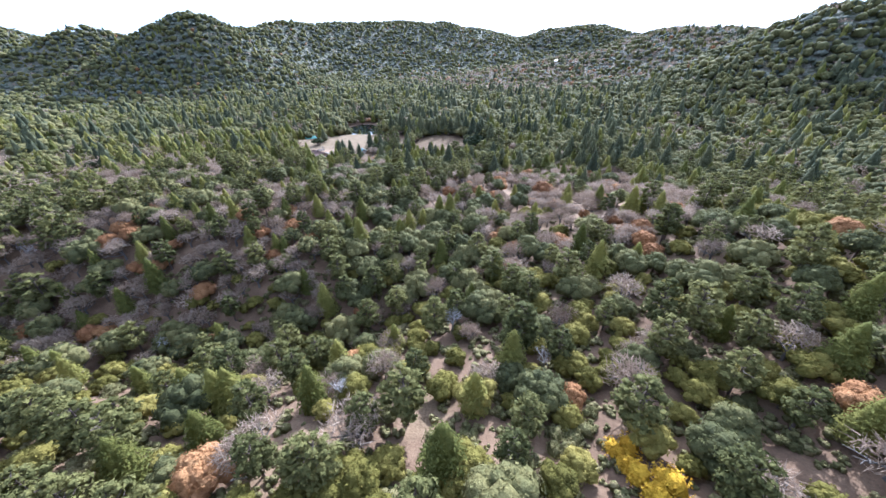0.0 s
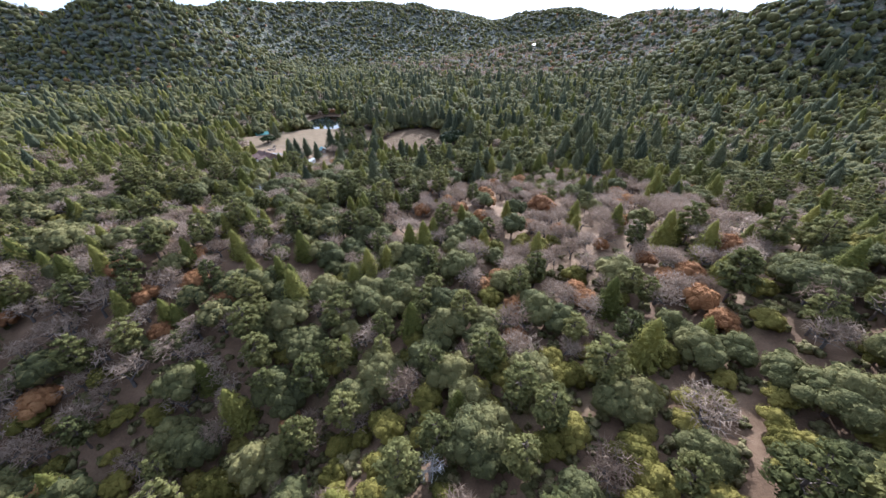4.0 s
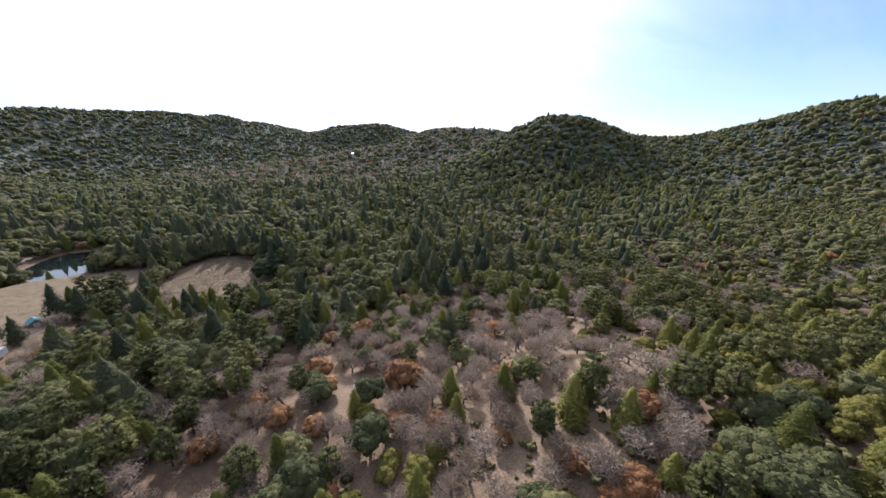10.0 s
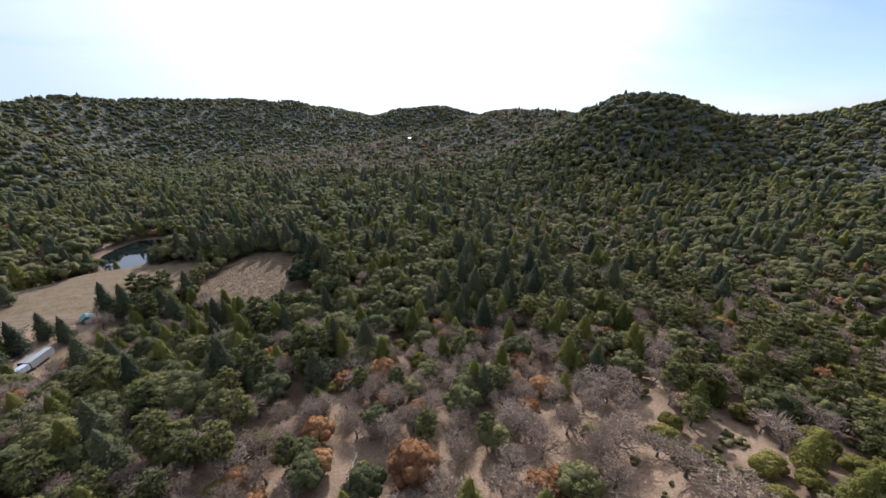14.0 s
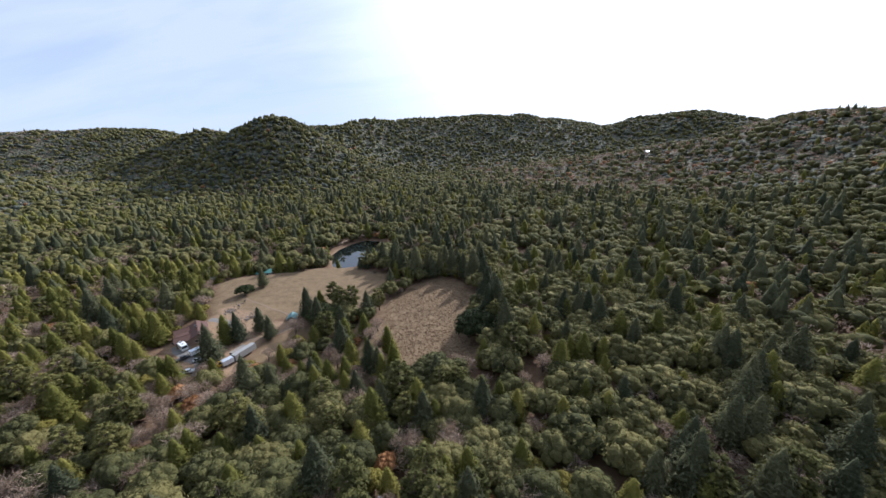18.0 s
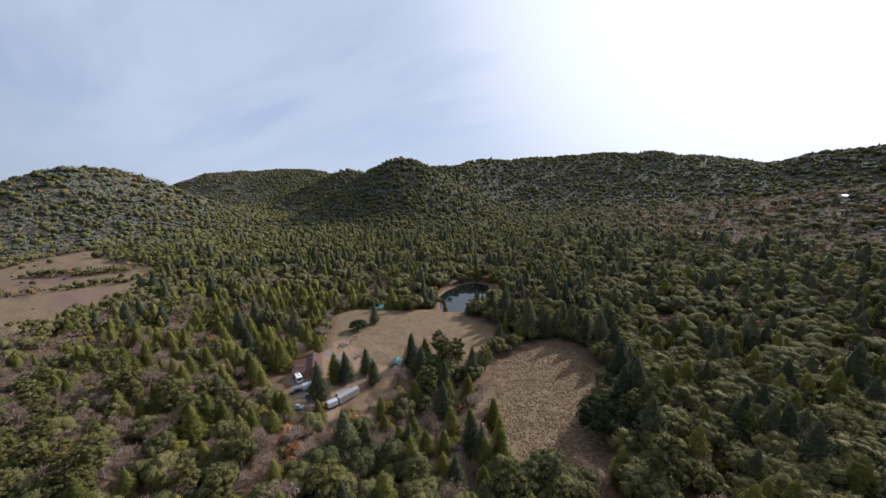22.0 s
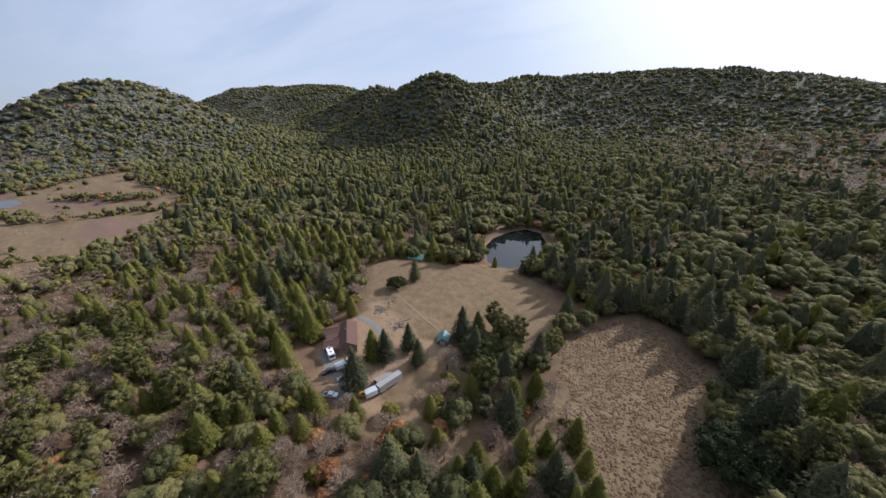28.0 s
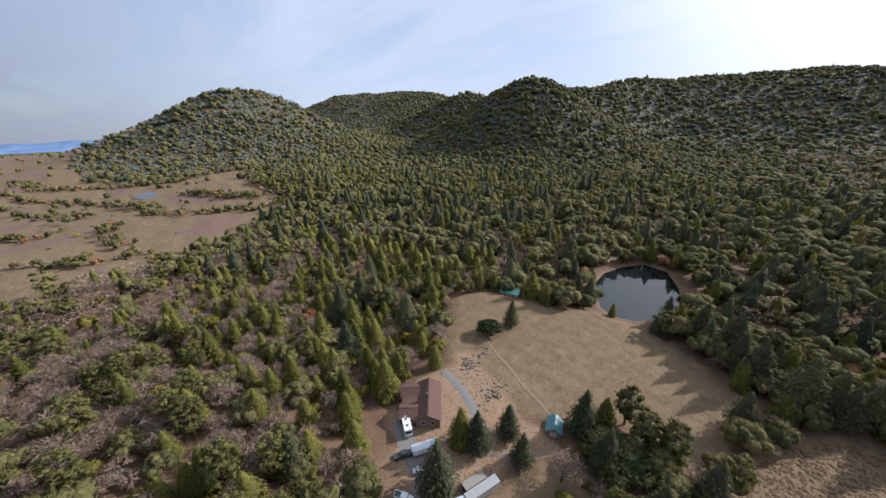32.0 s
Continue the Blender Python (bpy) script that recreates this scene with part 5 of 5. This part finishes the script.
def box_trailer(x, y, turn, L, roof, wall, words, h=3.9):
    base = new("trailer")
    part("body", box(-L / 2, L / 2, -1.25, 1.25, 1.1, h, 0.04), wall, base)
    part("roof_sheet", box(-L / 2 - 0.02, L / 2 + 0.02, -1.28, 1.28, h - 0.01, h + 0.06, 0.02), roof, base, "pale weathered roof sheet")
    for k in range(int(L / 1.2)):
        for s in (-1, 1):
            part("rib", box(-L / 2 + 0.6 + k * 1.2 - 0.03, -L / 2 + 0.6 + k * 1.2 + 0.03, s * 1.25 - 0.04, s * 1.25 + 0.04, 1.15, h - 0.05), GREY_METAL, base)
    part("chassis", box(-L / 2 + 0.2, L / 2 - 0.2, -0.5, 0.5, 0.75, 1.1), DARK_METAL, base)
    for s in (-0.6, 0.6):
        part("landing_leg", box(L / 2 - 2.6, L / 2 - 2.45, s - 0.07, s + 0.07, 0.0, 0.8), DARK_METAL, base)
    for wx in (-L / 2 + 1.2, -L / 2 + 2.4):
        for s in (-1, 1):
            wheel(base, wx, s * 1.0, 0.5, 0.3, s)
    base.matrix_basis = pose(x, y, ground_at(x, y), 0, 0, turn)
    tagged(base, words, "trailer", "trailers in the yard")


def pickup(x, y, turn, paint, words):
    base = new("pickup_truck")
    part("body", box(-2.7, 2.7, -0.95, 0.95, 0.5, 1.15, 0.12), paint, base)
    cab = box(-0.6, 1.3, -0.85, 0.85, 1.1, 1.85, 0.22)
    part("cab", cab, paint, base)
    part("windscreen", box(1.05, 1.32, -0.75, 0.75, 1.22, 1.7, 0.05), GLASS, base)
    part("rear_window", box(-0.64, -0.56, -0.7, 0.7, 1.25, 1.7, 0.02), GLASS, base)
    part("bed_liner", box(-2.55, -0.75, -0.78, 0.78, 1.1, 1.17, 0.02), DARK_METAL, base)
    for s in (-1, 1):
        part("side_window", box(-0.4, 1.0, s * 0.85 - 0.02, s * 0.85 + 0.02, 1.25, 1.68, 0.01), GLASS, base)
        part("headlight", box(2.66, 2.72, s * 0.72 - 0.14, s * 0.72 + 0.14, 0.8, 0.98, 0.02), WHITE, base)
    for wx in (-1.7, 1.7):
        for s in (-1, 1):
            wheel(base, wx, s * 0.82, 0.38, 0.24, s)
    base.matrix_basis = pose(x, y, ground_at(x, y), 0, 0, turn)
    tagged(base, words, "truck", "parked trucks")


def car(x, y, turn, paint, words):
    base = new("car")
    part("body", box(-2.1, 2.1, -0.86, 0.86, 0.35, 0.95, 0.18), paint, base)
    part("cabin", box(-1.35, 0.85, -0.74, 0.74, 0.9, 1.42, 0.24), GLASS, base, "dark glazed car cabin")
    part("roof", box(-1.0, 0.45, -0.68, 0.68, 1.38, 1.46, 0.04), paint, base)
    for wx in (-1.3, 1.3):
        for s in (-1, 1):
            wheel(base, wx, s * 0.76, 0.32, 0.2, s)
    base.matrix_basis = pose(x, y, ground_at(x, y), 0, 0, turn)
    tagged(base, words, "car", "parked cars")


def loader():
    base = new("loader")
    part("body", box(-1.6, 0.6, -0.7, 0.7, 0.7, 1.6, 0.1), YELLOW, base)
    part("cab", box(-0.6, 0.5, -0.6, 0.6, 1.6, 2.7, 0.06), GLASS, base)
    part("cab_roof", box(-0.75, 0.65, -0.7, 0.7, 2.7, 2.82, 0.04), YELLOW, base)
    for s in (-0.6, 0.6):
        part("arm", rod(0.1, 0.08, (0.4, s, 1.4), (2.2, s, 0.7)), YELLOW, base)
    part("bucket", prism([(2.0, -1.0, 0.9), (2.8, -1.0, 0.5), (2.8, 1.0, 0.5), (2.0, 1.0, 0.9)], 0.4), DARK_METAL, base)
    for wx in (-1.1, 0.7):
        for s in (-1, 1):
            wheel(base, wx, s * 0.85, 0.55, 0.35, s)
    base.matrix_basis = pose(-80.2, 271.5, ground_at(-80.2, 271.5), 0, 0, 40)
    tagged(base, "small yellow wheel loader in the yard", "loader")


motorhome()
box_trailer(-95.8, 275.6, 70, 7.5, PALE_BLUE, WHITE, "long pale blue-white trailer behind a dark truck", 2.9)
pickup(-98.6, 269.5, 70, DARK_METAL, "dark pickup truck hitched to a pale trailer")
car(-92.0, 271.2, 60, SILVER_PAINT, "small silver car parked on gravel")
car(-110.5, 280.5, 75, WHITE, "white car beside the brown house")
car(-112.8, 279.0, 80, DARK_METAL, "dark car beside the brown house")
box_trailer(-76.9, 281.2, 82, 10.5, GREY_METAL, GREY_METAL, "long grey box trailer parked below the bank")
box_trailer(-79.9, 281.0, 82, 7.0, DECK, DARK_METAL, "shorter dark trailer beside a grey one", 3.0)
box_trailer(-78.4, 273.4, 70, 4.4, PALE_BLUE, WHITE, "short pale blue box trailer in the yard", 3.2)
box_trailer(-83.5, 269.0, 100, 6.0, CANVAS, CANVAS, "tan canvas-covered trailer in the yard", 2.6)
loader()
pickup(-89.0, 263.5, 30, WHITE, "white pickup truck at the end of the yard")


# ---- lanes, stones, tussocks, logs ----
def lane(name, line, wide, material, words, kind="structure", lift=0.09):
    """A strip laid on the ground along a line."""
    pts = []
    for (ax, ay), (bx, by) in zip(line, line[1:]):
        n = max(2, int(math.hypot(bx - ax, by - ay) / 1.2))
        pts += [(ax + (bx - ax) * k / n, ay + (by - ay) * k / n) for k in range(n)]
    pts.append(line[-1])
    p = np.array(pts, float)
    for _ in range(6):
        p[1:-1] = (p[:-2] + 2 * p[1:-1] + p[2:]) / 4
    d = np.gradient(p, axis=0)
    d /= np.linalg.norm(d, axis=1)[:, None]
    nrm = np.stack([-d[:, 1], d[:, 0]], 1)
    w = wide / 2 * (1 + 0.18 * waves(p[:, 0], p[:, 1], 9, 61))
    rows = []
    for s in (-1.0, -0.5, 0.0, 0.5, 1.0):
        q = p + nrm * (w * s)[:, None]
        rows.append(np.stack([q[:, 0], q[:, 1], height(q[:, 0], q[:, 1]) + lift - 0.22 * abs(s) ** 4], 1))
    v = np.stack(rows, 1).reshape(-1, 3)
    f = [(5 * i + k, 5 * i + k + 1, 5 * i + k + 6, 5 * i + k + 5) for i in range(len(p) - 1) for k in range(4)]
    tagged(new(name, mesh_of(name, v, f, [material], smooth=True)), words, "road", kind=kind)


lane("road_drive", DRIVE[1:], 5.0, GRAVEL, "grey gravel drive past the house")
lane("road_yard", [(-110, 277), (-100, 272), (-90, 272), (-84, 264)], 9.0, GRAVEL, "grey gravel parking yard")
lane("road_dam", [(-142, 388), (-131, 402), (-132, 423), (-135, 445), (-132, 468), (-126, 487), (-114, 500)], 4.0, DIRT, "pale dirt lane on the pond bank")
lane("road_cabin", [(-141, 380), (-138, 388), (-130, 396)], 7.0, GRAVEL, "grey gravel apron by the cabin")
lane("track", [(-123, 329), (-112, 324.5), (-104, 323), (-94, 319.5), (-85, 319), (-79, 317)], 1.7, WORN_TRACK, "pale worn track along the pasture")
lane("track_bank", [(-92, 284), (-84, 291), (-76, 300), (-72, 308)], 3.0, DIRT, "pale dirt track on the bank")
lane("track_wood", [(-60, 255), (-44, 240), (-30, 222), (-12, 205), (-4, 180)], 2.4, DIRT, "tan path through the wood")


def rock_pile(cx, cy, count, rx, ry, seed, words):
    rng = np.random.default_rng(seed)
    base = new("rock_pile")
    base.location = (cx, cy, ground_at(cx, cy))
    shapes = [mesh_of("rock", *blob(rng, np.zeros(3), 1.0, 0.7, 0.3, 6, 2), [STONE]) for _ in range(5)]
    for k in range(count):
        o = new("rock", shapes[k % 5])
        o.parent = base
        r = float(rng.uniform(0.18, 0.55))
        o.matrix_basis = pose(float(rng.normal() * rx), float(rng.normal() * ry), r * 0.3 + 0.1, float(rng.uniform(-30, 30)), 0, float(rng.uniform(0, 360))) @ Matrix.Diagonal((r, r, r, 1))
    tagged(base, words, "rocks", "rock piles")


rock_pile(-113.5, 311.5, 60, 2.0, 2.6, 1, "loose pile of pale field stones on bare ground")
rock_pile(-99, 308, 70, 2.2, 2.8, 2, "scattered pile of pale boulders beside the drive")
rock_pile(-117, 320, 16, 2.0, 1.6, 3, "small heap of stones near the pasture")
rock_pile(24, 362, 18, 3.0, 4.0, 4, "pale boulders at the corner of the field")
rock_pile(-66, 392, 14, 3.0, 1.8, 6, "pale boulders below the pond bank")


def rough_grass(title, poly, count, seed, lo, hi, words, inset=0.0):
    """Tussocks of dry grass: low broken mounds, too many to count."""
    rng = np.random.default_rng(seed)
    xs, ys = [p[0] for p in poly], [p[1] for p in poly]
    x, y = rng.uniform(min(xs), max(xs), count), rng.uniform(min(ys), max(ys), count)
    keep = inside(x, y, poly) + waves(x, y, 20, 9) * 2 > inset
    x, y = x[keep], y[keep]
    z = height(x, y)
    s = rng.uniform(lo, hi, len(x))
    ang = np.arange(6) / 6 * 2 * math.pi
    ring = np.stack([np.cos(ang), np.sin(ang), np.full(6, -0.25)], 1)
    top = np.stack([np.cos(ang[::2]) * 0.5, np.sin(ang[::2]) * 0.5, np.full(3, 0.24)], 1)
    tv = np.vstack([ring, top])
    tf = np.array([(0, 1, 6), (1, 2, 7), (2, 3, 7), (3, 4, 8), (4, 5, 8), (5, 0, 6), (6, 1, 7), (7, 3, 8), (8, 5, 6), (6, 7, 8)])
    v = tv[None] * (s[:, None, None] * rng.uniform(0.75, 1.25, (len(x), 9, 3)))
    v[:, :, 0] += x[:, None]
    v[:, :, 1] += y[:, None]
    v[:, :, 2] += z[:, None]
    f = (tf[None] + np.arange(len(x))[:, None, None] * 9).reshape(-1, 3)
    ob = new(title, mesh_of(title, v.reshape(-1, 3), f, [TUSSOCK], tone=np.repeat(rng.random(len(x)), 10), smooth=True))
    tagged(ob, words, "grass", kind="stuff")


TUSSOCK = foliage("dry_grass", [(0.0, (0.125, 0.08, 0.048)), (0.5, (0.185, 0.124, 0.076)), (1.0, (0.26, 0.18, 0.115))], 0.15, 0.95)
rough_grass("tussock_grass", FIELD, 9000, 3, 0.3, 1.0, "dry tan tussock grass covering the field", 1.0)
rough_grass("short_grass", PASTURE, 7000, 7, 0.14, 0.42, "short dry grazed grass on the pasture", 0.5)
rough_grass("weeds", YARD, 1500, 5, 0.15, 0.4, "dry weeds on the bare slope by the drive")


def fallen_log(x, y, turn, L, r):
    base = new("log")
    part("stem", rod(r, r * 0.5, (-L / 2, 0, r), (L / 2, 0, r * 1.1), 8), LOGWOOD, base)
    for k, s in ((0.1, 1), (0.28, -1), (0.38, 1)):
        part("branch", rod(r * 0.4, r * 0.12, (L * k, 0, r), (L * k + L * 0.12, s * L * 0.13, r * 2.2), 5), LOGWOOD, base)
    base.matrix_basis = pose(x, y, ground_at(x, y) - 0.05, 0, 0, turn)
    tagged(base, "fallen silvered log lying on dry grass", "log", "fallen logs")


for lx, ly, lt, ll, lr in ((22, 293, 60, 8, 0.22), (27, 297, 55, 10, 0.22), (18, 287, 20, 5, 0.3), (60, 196, -30, 9, 0.25), (36, 176, 65, 8, 0.22), (75, 138, 100, 9, 0.22), (-2, 196, 20, 8, 0.22), (64, 36, -40, 7, 0.2), (96, 120, 30, 8, 0.2), (-36, 30, 10, 6, 0.18)):
    fallen_log(lx, ly, lt, ll, lr)


def valley_pool():
    x, y = -607, 206
    bm = prism([(x + 26 * math.cos(a) * (1 + 0.2 * math.sin(3 * a)), y + 12 * math.sin(a), ground_at(x, y) + 1.0) for a in np.linspace(0, 2 * math.pi, 40, endpoint=False)], 4.0)
    ob = part("valley_pool", bm, bpy.data.materials["pond_water"], None)
    tagged(ob, "small pale pool on the open valley floor", "pond", kind="structure")


valley_pool()
